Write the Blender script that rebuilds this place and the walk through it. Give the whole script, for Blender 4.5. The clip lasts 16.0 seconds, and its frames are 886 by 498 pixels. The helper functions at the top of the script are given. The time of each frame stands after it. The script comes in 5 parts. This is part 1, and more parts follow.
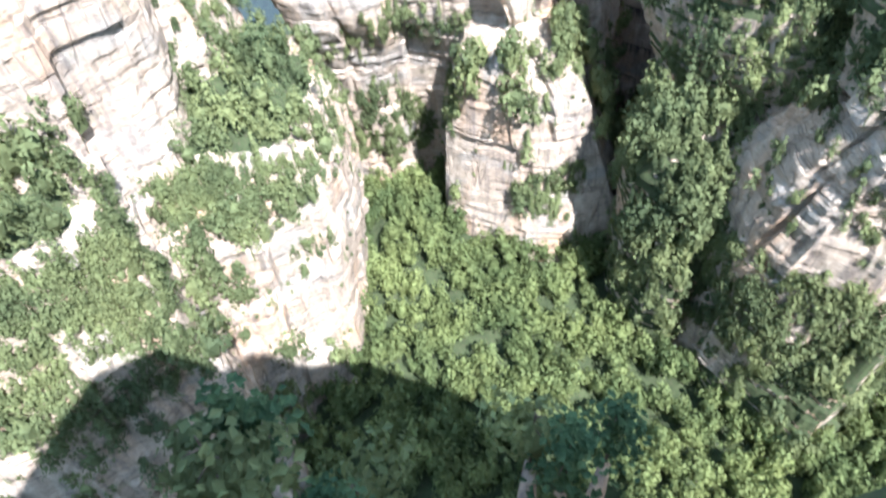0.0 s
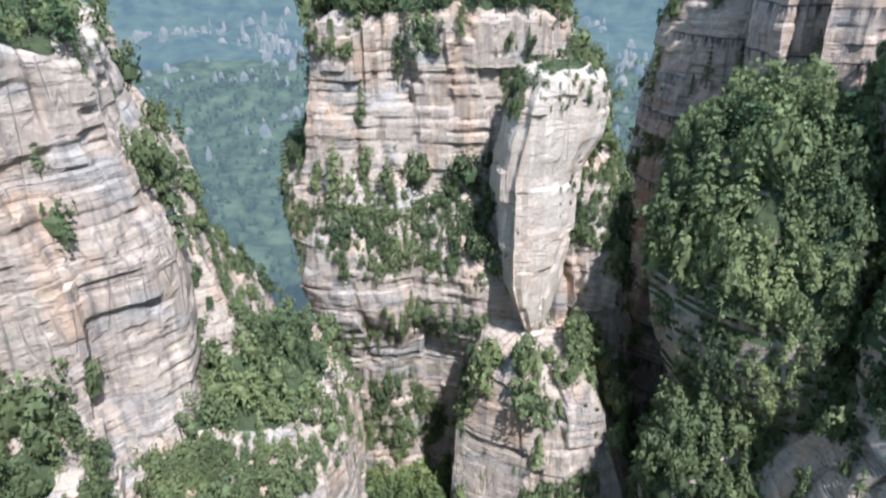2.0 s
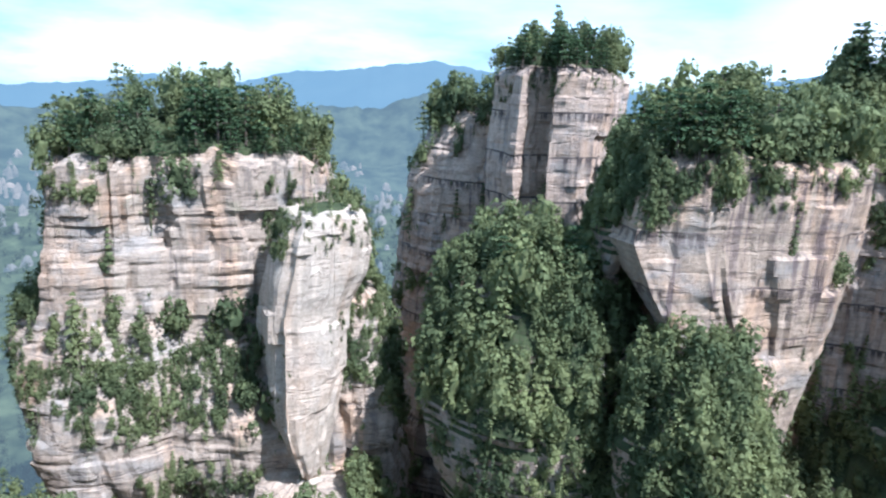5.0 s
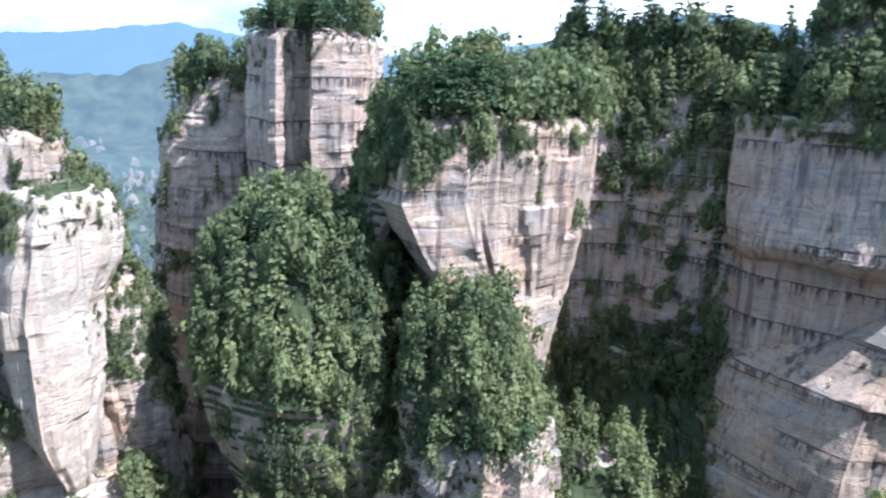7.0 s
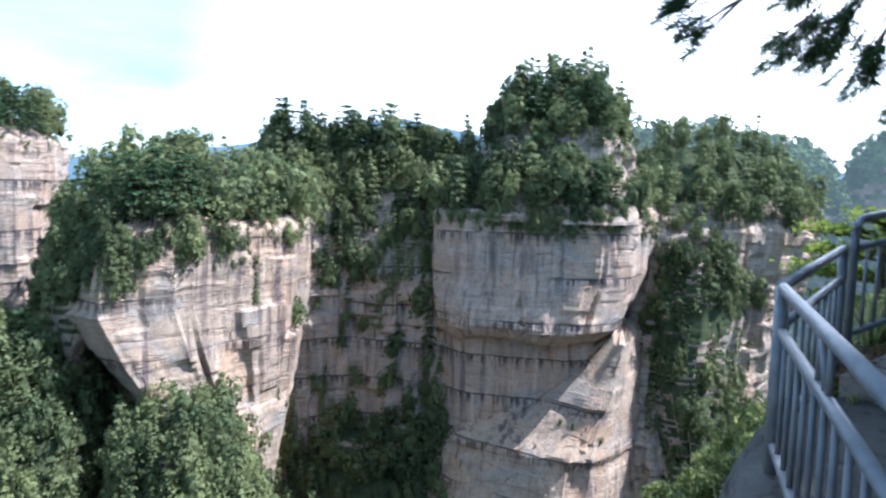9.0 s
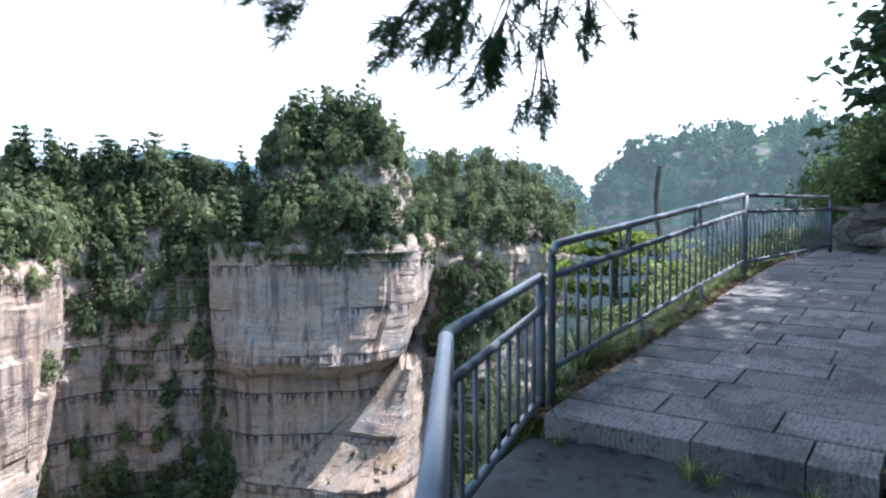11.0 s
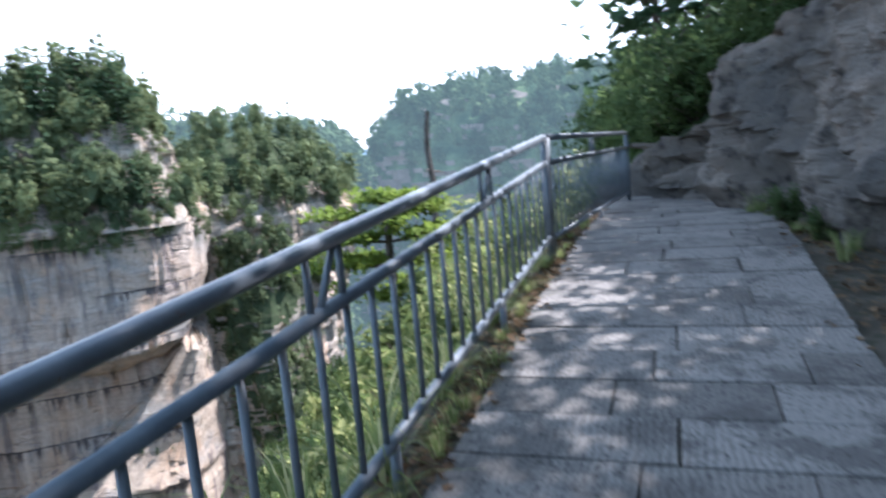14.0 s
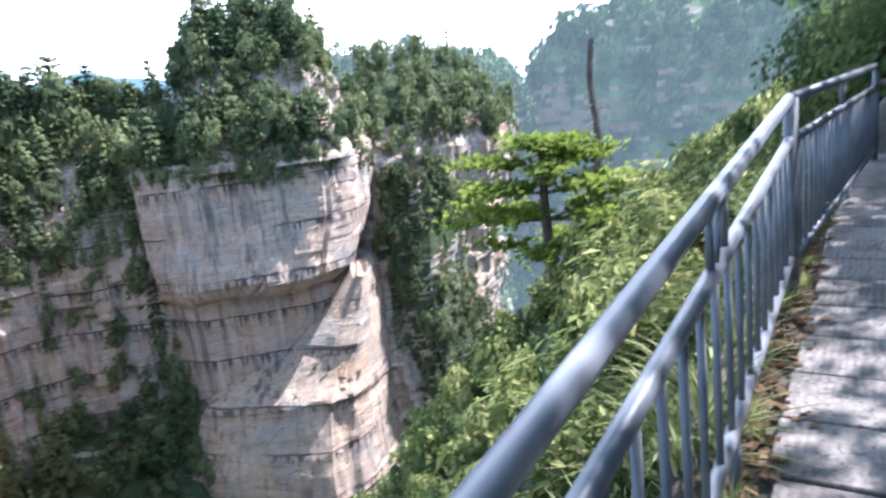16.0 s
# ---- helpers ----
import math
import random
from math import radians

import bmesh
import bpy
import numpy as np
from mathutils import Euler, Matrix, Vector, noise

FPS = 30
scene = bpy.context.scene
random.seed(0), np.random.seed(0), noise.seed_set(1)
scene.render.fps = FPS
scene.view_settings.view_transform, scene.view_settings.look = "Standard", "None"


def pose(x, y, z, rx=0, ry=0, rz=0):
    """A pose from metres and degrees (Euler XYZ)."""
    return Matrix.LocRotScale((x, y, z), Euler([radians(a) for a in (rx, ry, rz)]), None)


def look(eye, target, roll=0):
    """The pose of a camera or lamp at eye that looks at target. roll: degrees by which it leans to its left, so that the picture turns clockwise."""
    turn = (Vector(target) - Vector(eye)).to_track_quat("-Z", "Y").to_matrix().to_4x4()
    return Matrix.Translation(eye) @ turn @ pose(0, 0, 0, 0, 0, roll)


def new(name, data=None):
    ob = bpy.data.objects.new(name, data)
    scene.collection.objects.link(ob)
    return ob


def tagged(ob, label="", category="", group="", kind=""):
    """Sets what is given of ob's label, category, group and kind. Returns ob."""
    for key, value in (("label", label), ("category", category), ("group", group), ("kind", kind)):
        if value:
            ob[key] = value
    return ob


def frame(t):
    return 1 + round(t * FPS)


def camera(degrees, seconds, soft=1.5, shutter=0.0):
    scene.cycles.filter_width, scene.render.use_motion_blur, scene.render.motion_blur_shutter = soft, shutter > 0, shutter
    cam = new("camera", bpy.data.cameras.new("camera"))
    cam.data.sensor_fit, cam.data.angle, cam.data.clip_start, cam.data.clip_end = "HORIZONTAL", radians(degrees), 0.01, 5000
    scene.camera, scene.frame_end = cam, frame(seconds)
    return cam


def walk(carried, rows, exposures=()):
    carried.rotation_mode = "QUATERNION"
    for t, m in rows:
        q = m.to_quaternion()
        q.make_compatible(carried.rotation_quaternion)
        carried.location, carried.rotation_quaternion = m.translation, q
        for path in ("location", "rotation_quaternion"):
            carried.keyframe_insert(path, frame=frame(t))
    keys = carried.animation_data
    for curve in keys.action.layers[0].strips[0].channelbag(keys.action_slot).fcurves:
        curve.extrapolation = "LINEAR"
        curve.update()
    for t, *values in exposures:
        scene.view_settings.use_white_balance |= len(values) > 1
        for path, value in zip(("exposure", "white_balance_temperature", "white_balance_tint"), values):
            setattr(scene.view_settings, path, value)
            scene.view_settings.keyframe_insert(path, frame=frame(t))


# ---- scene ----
cam = camera(66.45, 16.0, soft=2.2, shutter=0.4)
PATH = (
    (0.0, 0.003, -0.001, 1.505, 40.74, 3.38, -4.12),
    (0.5, -0.001, -0.011, 1.512, 48.33, 3.15, -2.28),
    (1.0, -0.006, -0.021, 1.517, 55.63, 1.59, -0.41),
    (1.5, -0.008, -0.021, 1.513, 60.72, 0.78, -0.49),
    (2.0, -0.005, -0.022, 1.504, 65.55, 0.02, -0.31),
    (2.5, -0.002, -0.021, 1.497, 70.84, 0.27, -0.67),
    (3.0, 0.000, -0.009, 1.491, 75.01, 0.04, -2.40),
    (3.5, 0.003, 0.014, 1.488, 76.43, -1.03, -5.37),
    (4.0, 0.005, 0.039, 1.487, 77.26, -1.36, -11.75),
    (4.2, 0.004, 0.043, 1.488, 77.59, -1.23, -13.97),
    (6.3, -0.044, 0.003, 1.506, 75.96, -3.67, -32.11),
    (6.5, -0.044, 0.002, 1.506, 75.85, -3.00, -35.39),
    (7.0, -0.041, 0.006, 1.505, 75.50, -1.89, -39.62),
    (7.5, -0.031, 0.007, 1.504, 79.14, -1.61, -45.49),
    (8.0, 0.008, -0.004, 1.501, 81.62, -1.42, -50.94),
    (8.5, 0.091, -0.042, 1.506, 82.61, -1.07, -55.63),
    (9.0, 0.220, -0.107, 1.521, 84.35, -1.32, -63.50),
    (9.5, 0.360, -0.139, 1.534, 83.64, 2.79, -68.26),
    (10.0, 0.506, -0.271, 1.533, 84.49, 3.03, -73.38),
    (10.2, 0.630, -0.341, 1.525, 85.77, 0.99, -77.40),
    (12.3, 2.892, -0.850, 1.578, 87.19, 1.30, -87.55),
    (12.5, 3.176, -0.910, 1.582, 85.12, 1.14, -92.88),
    (13.0, 3.893, -1.175, 1.617, 85.81, 2.46, -96.20),
    (13.5, 4.571, -1.250, 1.605, 83.04, 5.14, -101.53),
    (13.8, 4.954, -1.295, 1.653, 82.10, 3.67, -103.40),
    (14.0, 5.191, -1.325, 1.665, 82.37, 5.06, -100.14),
    (14.2, 5.441, -1.340, 1.707, 83.68, 3.13, -97.05),
    (14.5, 5.741, -1.315, 1.763, 83.80, 6.58, -93.24),
    (15.0, 6.165, -1.303, 1.907, 79.41, 5.19, -93.08),
    (15.5, 6.593, -1.431, 1.936, 81.26, 1.04, -89.84),
    (16.0, 7.159, -1.617, 1.967, 77.81, 6.63, -86.90),
)
EXPOSURES = ((0.0, 2.83, 5820, 11), (0.5, 2.55, 5770, 11), (1.5, 1.9, 5620, 11), (2.5, 1.85, 5570, 12), (4.0, 1.83, 5470, 12), (7.0, 2.25, 5470, 16), (9.0, 2.15, 5570, 14), (12.5, 2.27, 5670, 15), (14.0, 2.38, 5670, 15), (16.0, 2.68, 5720, 19))
walk(cam, [(t, pose(*p)) for t, *p in PATH], EXPOSURES)

# ---- world and sun ----
SUN_AZ, SUN_EL = 153.0, 54.0   # clockwise from the +y axis, above the horizon
world = bpy.data.worlds.new("sky")
scene.world = world
world.use_nodes = True
wn, wl = world.node_tree.nodes, world.node_tree.links
wn.clear()
w_out = wn.new("ShaderNodeOutputWorld")
w_bg = wn.new("ShaderNodeBackground")
w_bg.inputs["Strength"].default_value = 0.15
w_sky = wn.new("ShaderNodeTexSky")
w_sky.sky_type = "NISHITA"
w_sky.sun_disc = False
w_sky.sun_elevation, w_sky.sun_rotation = radians(SUN_EL), radians(SUN_AZ)
w_sky.altitude, w_sky.air_density, w_sky.dust_density, w_sky.ozone_density = 600, 1.0, 1.0, 1.0
w_tc = wn.new("ShaderNodeTexCoord")
w_map = wn.new("ShaderNodeMapping")
w_map.inputs["Scale"].default_value = (1.6, 1.6, 6.0)
w_noise = wn.new("ShaderNodeTexNoise")
w_noise.inputs["Scale"].default_value = 1.7
w_noise.inputs["Detail"].default_value = 7
w_noise.inputs["Roughness"].default_value = 0.55
w_ramp = wn.new("ShaderNodeValToRGB")
w_ramp.color_ramp.elements[0].position, w_ramp.color_ramp.elements[1].position = 0.30, 0.60
w_ramp.color_ramp.elements[0].color = (0.55, 0.55, 0.55, 1)
w_mix = wn.new("ShaderNodeMixRGB")
w_sep = wn.new("ShaderNodeSeparateXYZ")
w_side = wn.new("ShaderNodeValToRGB")   # haze that whitens towards the sunward side of the sky
w_side.color_ramp.elements[0].position, w_side.color_ramp.elements[1].position = 0.66, 1.0
w_side.color_ramp.elements[0].color, w_side.color_ramp.elements[1].color = (0.170, 0.250, 0.315, 1), (0.96, 0.97, 0.98, 1)
w_gain = wn.new("ShaderNodeMixRGB")
w_gain.blend_type = "MULTIPLY"
w_gain.inputs["Fac"].default_value = 1.0
w_gain.inputs["Color2"].default_value = (6.4, 6.4, 6.4, 1)
wl.new(w_tc.outputs["Generated"], w_sep.inputs["Vector"])
wl.new(w_sep.outputs["X"], w_side.inputs["Fac"])
wl.new(w_side.outputs["Color"], w_gain.inputs["Color1"])
wl.new(w_gain.outputs["Color"], w_mix.inputs["Color2"])
wl.new(w_tc.outputs["Generated"], w_map.inputs["Vector"])
wl.new(w_map.outputs["Vector"], w_noise.inputs["Vector"])
wl.new(w_noise.outputs["Fac"], w_ramp.inputs["Fac"])
wl.new(w_ramp.outputs["Color"], w_mix.inputs["Fac"])
wl.new(w_sky.outputs["Color"], w_mix.inputs["Color1"])
wl.new(w_mix.outputs["Color"], w_bg.inputs["Color"])
wl.new(w_bg.outputs["Background"], w_out.inputs["Surface"])

sun_data = bpy.data.lights.new("sun", "SUN")
sun_data.energy, sun_data.angle, sun_data.color = 2.75, radians(0.53), (1.0, 0.965, 0.92)
sun = new("sun", sun_data)
SUN_DIR = Vector((math.sin(radians(SUN_AZ)) * math.cos(radians(SUN_EL)), math.cos(radians(SUN_AZ)) * math.cos(radians(SUN_EL)), math.sin(radians(SUN_EL))))
sun.matrix_world = look(SUN_DIR * 300, (0, 0, 0))


# ---- materials ----
class Mat:
    """A small helper that builds a node material."""

    def __init__(self, name, rough=0.9, metal=0.0, spec=0.3):
        self.m = bpy.data.materials.new(name)
        self.m.use_nodes = True
        self.n, self.l = self.m.node_tree.nodes, self.m.node_tree.links
        self.b = self.n["Principled BSDF"]
        self.out = self.n["Material Output"]
        self.b.inputs["Roughness"].default_value = rough
        self.b.inputs["Metallic"].default_value = metal
        self.b.inputs["Specular IOR Level"].default_value = spec
        self.pos = self.n.new("ShaderNodeNewGeometry").outputs["Position"]

    def scaled(self, scale):
        k = self.n.new("ShaderNodeMapping")
        k.inputs["Scale"].default_value = scale
        self.l.new(self.pos, k.inputs["Vector"])
        return k.outputs["Vector"]

    def noise(self, scale, detail=4, vec=None, rough=0.55, distort=0.0):
        k = self.n.new("ShaderNodeTexNoise")
        k.inputs["Scale"].default_value, k.inputs["Detail"].default_value = scale, detail
        k.inputs["Roughness"].default_value, k.inputs["Distortion"].default_value = rough, distort
        self.l.new(vec or self.pos, k.inputs["Vector"])
        return k.outputs["Fac"]

    def ramp(self, fac, stops):
        k = self.n.new("ShaderNodeValToRGB")
        e = k.color_ramp.elements
        while len(e) < len(stops):
            e.new(0.5)
        for s, (p, c) in zip(e, stops):
            s.position = p
            s.color = (c, c, c, 1) if isinstance(c, (int, float)) else (*c, 1)
        self.l.new(fac, k.inputs["Fac"])
        return k.outputs["Color"]

    def mix(self, fac, a, b, mode="MIX"):
        k = self.n.new("ShaderNodeMixRGB")
        k.blend_type = mode
        for socket, v in ((k.inputs["Fac"], fac), (k.inputs["Color1"], a), (k.inputs["Color2"], b)):
            if isinstance(v, (int, float)):
                socket.default_value = v
            elif isinstance(v, tuple):
                socket.default_value = (*v, 1)
            else:
                self.l.new(v, socket)
        return k.outputs["Color"]

    def bump(self, height, strength, distance):
        k = self.n.new("ShaderNodeBump")
        k.inputs["Strength"].default_value, k.inputs["Distance"].default_value = strength, distance
        self.l.new(height, k.inputs["Height"])
        self.l.new(k.outputs["Normal"], self.b.inputs["Normal"])

    def base(self, col):
        self.l.new(col, self.b.inputs["Base Color"])
        return self


def rock_material(name, light, mid, dark, stain, stain_amount=0.5, green=0.35, blocks=1.0, drips=0.0, warm=(0.50, 0.335, 0.225), grey=0.6):
    """Bedded sandstone: thin bedding cracks, upright joints, rusty and weathered patches, dark water streaks."""
    k = Mat(name, 0.95, 0, 0.15)

    def lines(scale, detail, thin, amount, rough=0.5):
        """Thin lines along the contours of a stretched noise."""
        return k.ramp(k.noise(1.0, detail, k.scaled(scale), rough), ((0.5 - thin, 0.0), (0.5, amount), (0.5 + thin, 0.0)))

    col = k.mix(k.ramp(k.noise(0.035, 4, None, 0.6), ((0.3, 0.0), (0.7, 1.0))), light, mid)
    col = k.mix(k.ramp(k.noise(1.0, 5, k.scaled((0.075, 0.075, 0.032)), 0.6), ((0.50, 0.0), (0.64, 0.75))), col, warm)
    col = k.mix(k.ramp(k.noise(1.0, 6, k.scaled((0.05, 0.05, 0.085)), 0.65), ((0.52, 0.0), (0.62, grey))), col, tuple(0.62 * c for c in (0.50, 0.49, 0.47)))
    tone = k.n.new("ShaderNodeTexVoronoi")
    tone.inputs["Scale"].default_value = 1.0
    k.l.new(k.scaled((0.16, 0.16, 0.34)), tone.inputs["Vector"])
    col = k.mix(0.22 * blocks, col, k.ramp(tone.outputs["Color"], ((0.1, 0.66), (0.9, 1.25))), "MULTIPLY")
    fade = k.noise(0.07, 3)
    bed = k.mix(1.0, lines((0.022, 0.022, 0.30), 3, 0.016, 1.0), k.ramp(fade, ((0.38, 0.15), (0.58, 1.0))), "MULTIPLY")
    fine_bed = k.mix(1.0, lines((0.05, 0.05, 0.85), 3, 0.022, 0.8), k.ramp(fade, ((0.44, 1.0), (0.62, 0.1))), "MULTIPLY")
    joint = k.mix(1.0, lines((0.11, 0.11, 0.010), 2, 0.010, 0.9), k.ramp(k.noise(0.05, 3), ((0.44, 0.0), (0.56, 1.0))), "MULTIPLY")
    cracks = k.mix(1.0, k.mix(1.0, bed, fine_bed, "LIGHTEN"), joint, "LIGHTEN")
    col = k.mix(k.mix(1.0, cracks, (0.35 + 0.5 * blocks,) * 3, "MULTIPLY"), col, dark)
    where = k.noise(0.03, 2)
    streak = k.noise(1.0, 5, k.scaled((0.42, 0.42, 0.018)), 0.6)
    amount = k.mix(1.0, k.ramp(streak, ((0.50, 0.0), (0.62, stain_amount))), k.ramp(where, ((0.38, 0.1), (0.56, 1.0))), "MULTIPLY")
    col = k.mix(amount, col, stain)
    if drips:
        # dark water stains hanging from the undersides of the beds
        saw = k.n.new("ShaderNodeTexWave")
        saw.wave_type, saw.bands_direction, saw.wave_profile = "BANDS", "Z", "SAW"
        saw.inputs["Scale"].default_value, saw.inputs["Distortion"].default_value = 0.024, 1.6
        saw.inputs["Detail"].default_value, saw.inputs["Detail Scale"].default_value = 2.0, 0.5
        k.l.new(k.pos, saw.inputs["Vector"])
        teeth = k.noise(1.0, 3, k.scaled((0.75, 0.75, 0.02)), 0.5)
        hang = k.mix(1.0, k.ramp(saw.outputs["Color"], ((0.66, 0.0), (0.90, 1.0))), k.ramp(teeth, ((0.47, 0.0), (0.55, 1.0))), "MULTIPLY")
        edge = k.ramp(saw.outputs["Color"], ((0.95, 0.0), (0.97, 1.0)))
        some = k.ramp(k.noise(0.045, 3), ((0.38, 0.0), (0.48, drips)))
        col = k.mix(k.mix(1.0, k.mix(1.0, hang, edge, "LIGHTEN"), some, "MULTIPLY"), col, tuple(0.55 * c for c in stain))
    pale = k.noise(1.0, 4, k.scaled((0.30, 0.30, 0.04)), 0.6)
    col = k.mix(k.ramp(pale, ((0.56, 0.0), (0.68, 0.5))), col, tuple(min(0.75, c * 1.3) for c in light))
    moss = k.noise(0.16, 6, None, 0.7)
    col = k.mix(k.ramp(moss, ((0.58, 0.0), (0.68, green))), col, (0.16, 0.18, 0.10))
    fine = k.noise(1.1, 7, None, 0.75)
    col = k.mix(0.55, col, k.ramp(fine, ((0.28, 0.5), (0.72, 1.35))), "MULTIPLY")
    k.base(col)
    k.bump(k.mix(k.ramp(cracks, ((0.0, 0.0), (0.6, 1.0))), fine, (0.0, 0.0, 0.0)), 0.75, 0.7)
    return k.m


def leaf_material(name, dark, light, scale=0.12, glow=0.35, warm=None):
    k = Mat(name, 0.7, 0, 0.1)
    isl = k.n.new("ShaderNodeNewGeometry").outputs["Random Per Island"]
    obj = k.n.new("ShaderNodeObjectInfo").outputs["Random"]
    patch = k.noise(scale, 3)
    col = k.mix(k.ramp(patch, ((0.32, 0.0), (0.68, 1.0))), dark, light)
    col = k.mix(0.6, col, k.ramp(k.noise(scale * 5, 2), ((0.3, 0.55), (0.7, 1.4))), "MULTIPLY")
    col = k.mix(0.25, col, k.ramp(isl, ((0.0, 0.55), (1.0, 1.35))), "MULTIPLY")
    col = k.mix(0.4, col, k.ramp(obj, ((0.0, 0.7), (1.0, 1.3))), "MULTIPLY")
    if warm:
        col = k.mix(k.ramp(isl, ((0.72, 0.0), (0.80, 0.8))), col, warm)
    k.base(col)
    tr = k.n.new("ShaderNodeBsdfTranslucent")
    k.l.new(col, tr.inputs["Color"])
    ad = k.n.new("ShaderNodeMixShader")
    ad.inputs["Fac"].default_value = glow
    k.l.new(k.b.outputs["BSDF"], ad.inputs[1])
    k.l.new(tr.outputs["BSDF"], ad.inputs[2])
    k.l.new(ad.outputs["Shader"], k.out.inputs["Surface"])
    return k.m


def hazed_far_material(name, low, high, haze_glow, amount, scale, islands=False):
    """Distant slopes beyond the near cliffs, kilometres of bright haze mixed in as emission."""
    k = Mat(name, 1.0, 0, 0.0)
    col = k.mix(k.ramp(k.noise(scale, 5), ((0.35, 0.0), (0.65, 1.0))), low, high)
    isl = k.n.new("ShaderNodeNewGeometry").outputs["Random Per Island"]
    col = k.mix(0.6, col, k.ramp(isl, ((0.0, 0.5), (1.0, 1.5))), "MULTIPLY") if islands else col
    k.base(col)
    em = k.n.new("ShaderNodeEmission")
    em.inputs["Color"].default_value = (*haze_glow, 1)
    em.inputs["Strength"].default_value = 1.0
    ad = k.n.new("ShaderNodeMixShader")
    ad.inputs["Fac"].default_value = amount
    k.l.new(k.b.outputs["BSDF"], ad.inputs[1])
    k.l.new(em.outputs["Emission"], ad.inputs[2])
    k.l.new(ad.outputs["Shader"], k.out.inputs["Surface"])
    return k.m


ROCK = rock_material("sandstone_pink", (0.435, 0.361, 0.291), (0.383, 0.300, 0.239), (0.131, 0.104, 0.087), (0.139, 0.122, 0.117), 0.55)
ROCK_STREAK = rock_material("sandstone_streaked", (0.461, 0.365, 0.283), (0.392, 0.296, 0.222), (0.148, 0.113, 0.104), (0.131, 0.100, 0.100), 0.85, 0.2, 0.5, 0.8)
ROCK_GREY = rock_material("sandstone_grey", (0.491, 0.384, 0.306), (0.406, 0.310, 0.247), (0.165, 0.136, 0.126), (0.136, 0.116, 0.116), 0.7, 0.2, 0.45, 0.95)
ROCK_PALE = rock_material("sandstone_fresh", (0.56, 0.48, 0.395), (0.48, 0.395, 0.315), (0.28, 0.225, 0.185), (0.33, 0.275, 0.235), 0.25, 0.15, 0.5, 0.0, (0.52, 0.375, 0.27), 0.2)
LEAF = leaf_material("broadleaf_foliage", (0.080, 0.108, 0.056), (0.212, 0.240, 0.108), 0.05, 0.4)
LEAF_FLOOR = leaf_material("valley_foliage", (0.108, 0.150, 0.066), (0.250, 0.292, 0.116), 0.04, 0.42)
LEAF_NEAR = leaf_material("shrub_foliage", (0.095, 0.130, 0.042), (0.220, 0.255, 0.088), 0.7, 0.6, (0.5, 0.48, 0.2))
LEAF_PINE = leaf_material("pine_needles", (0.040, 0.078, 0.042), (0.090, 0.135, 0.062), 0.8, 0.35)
# Brighter, yellower copy of the pine needles, with sunlight put into the colour
LEAF_PINE_SUN = leaf_material("painted_sunlit_pine_needles", (0.11, 0.16, 0.03), (0.21, 0.26, 0.05), 0.8, 0.5)
# From ridge foliage to far peaks, a bluish glow stands in for aerial haze
LEAF_HAZE = hazed_far_material("hazed_ridge_foliage", (0.035, 0.066, 0.036), (0.16, 0.21, 0.10), (0.125, 0.172, 0.20), 0.18, 0.08, True)
ROCK_HAZE = hazed_far_material("hazed_ridge_rock", (0.32, 0.26, 0.22), (0.18, 0.15, 0.13), (0.17, 0.21, 0.24), 0.18, 0.1)
FAR_WOOD_HAZE = hazed_far_material("hazed_distant_wood", (0.018, 0.028, 0.020), (0.068, 0.084, 0.050), (0.082, 0.120, 0.150), 0.5, 0.03)
MID_WOOD_HAZE = hazed_far_material("hazed_mid_distance_wood", (0.020, 0.030, 0.018), (0.075, 0.095, 0.050), (0.086, 0.118, 0.140), 0.32, 0.05)
FAR_ROCK_HAZE = hazed_far_material("hazed_distant_rock", (0.32, 0.24, 0.185), (0.09, 0.085, 0.07), (0.085, 0.122, 0.145), 0.58, 0.03)
FAR_HILL_HAZE = hazed_far_material("hazed_distant_mountain", (0.04, 0.08, 0.08), (0.07, 0.11, 0.10), (0.085, 0.140, 0.190), 0.78, 0.004)
FAR_PEAK_HAZE = hazed_far_material("hazed_distant_peak", (0.04, 0.08, 0.08), (0.07, 0.11, 0.10), (0.17, 0.25, 0.32), 0.9, 0.004)


def bark_material():
    k = Mat("bark", 0.95, 0, 0.1)
    col = k.mix(k.ramp(k.noise(3.0, 5, k.scaled((3, 3, 0.6))), ((0.35, 0.0), (0.65, 1.0))), (0.07, 0.05, 0.04), (0.20, 0.16, 0.13))
    k.base(col).bump(k.noise(9.0, 5, k.scaled((3, 3, 0.5))), 0.6, 0.03)
    return k.m


BARK = bark_material()


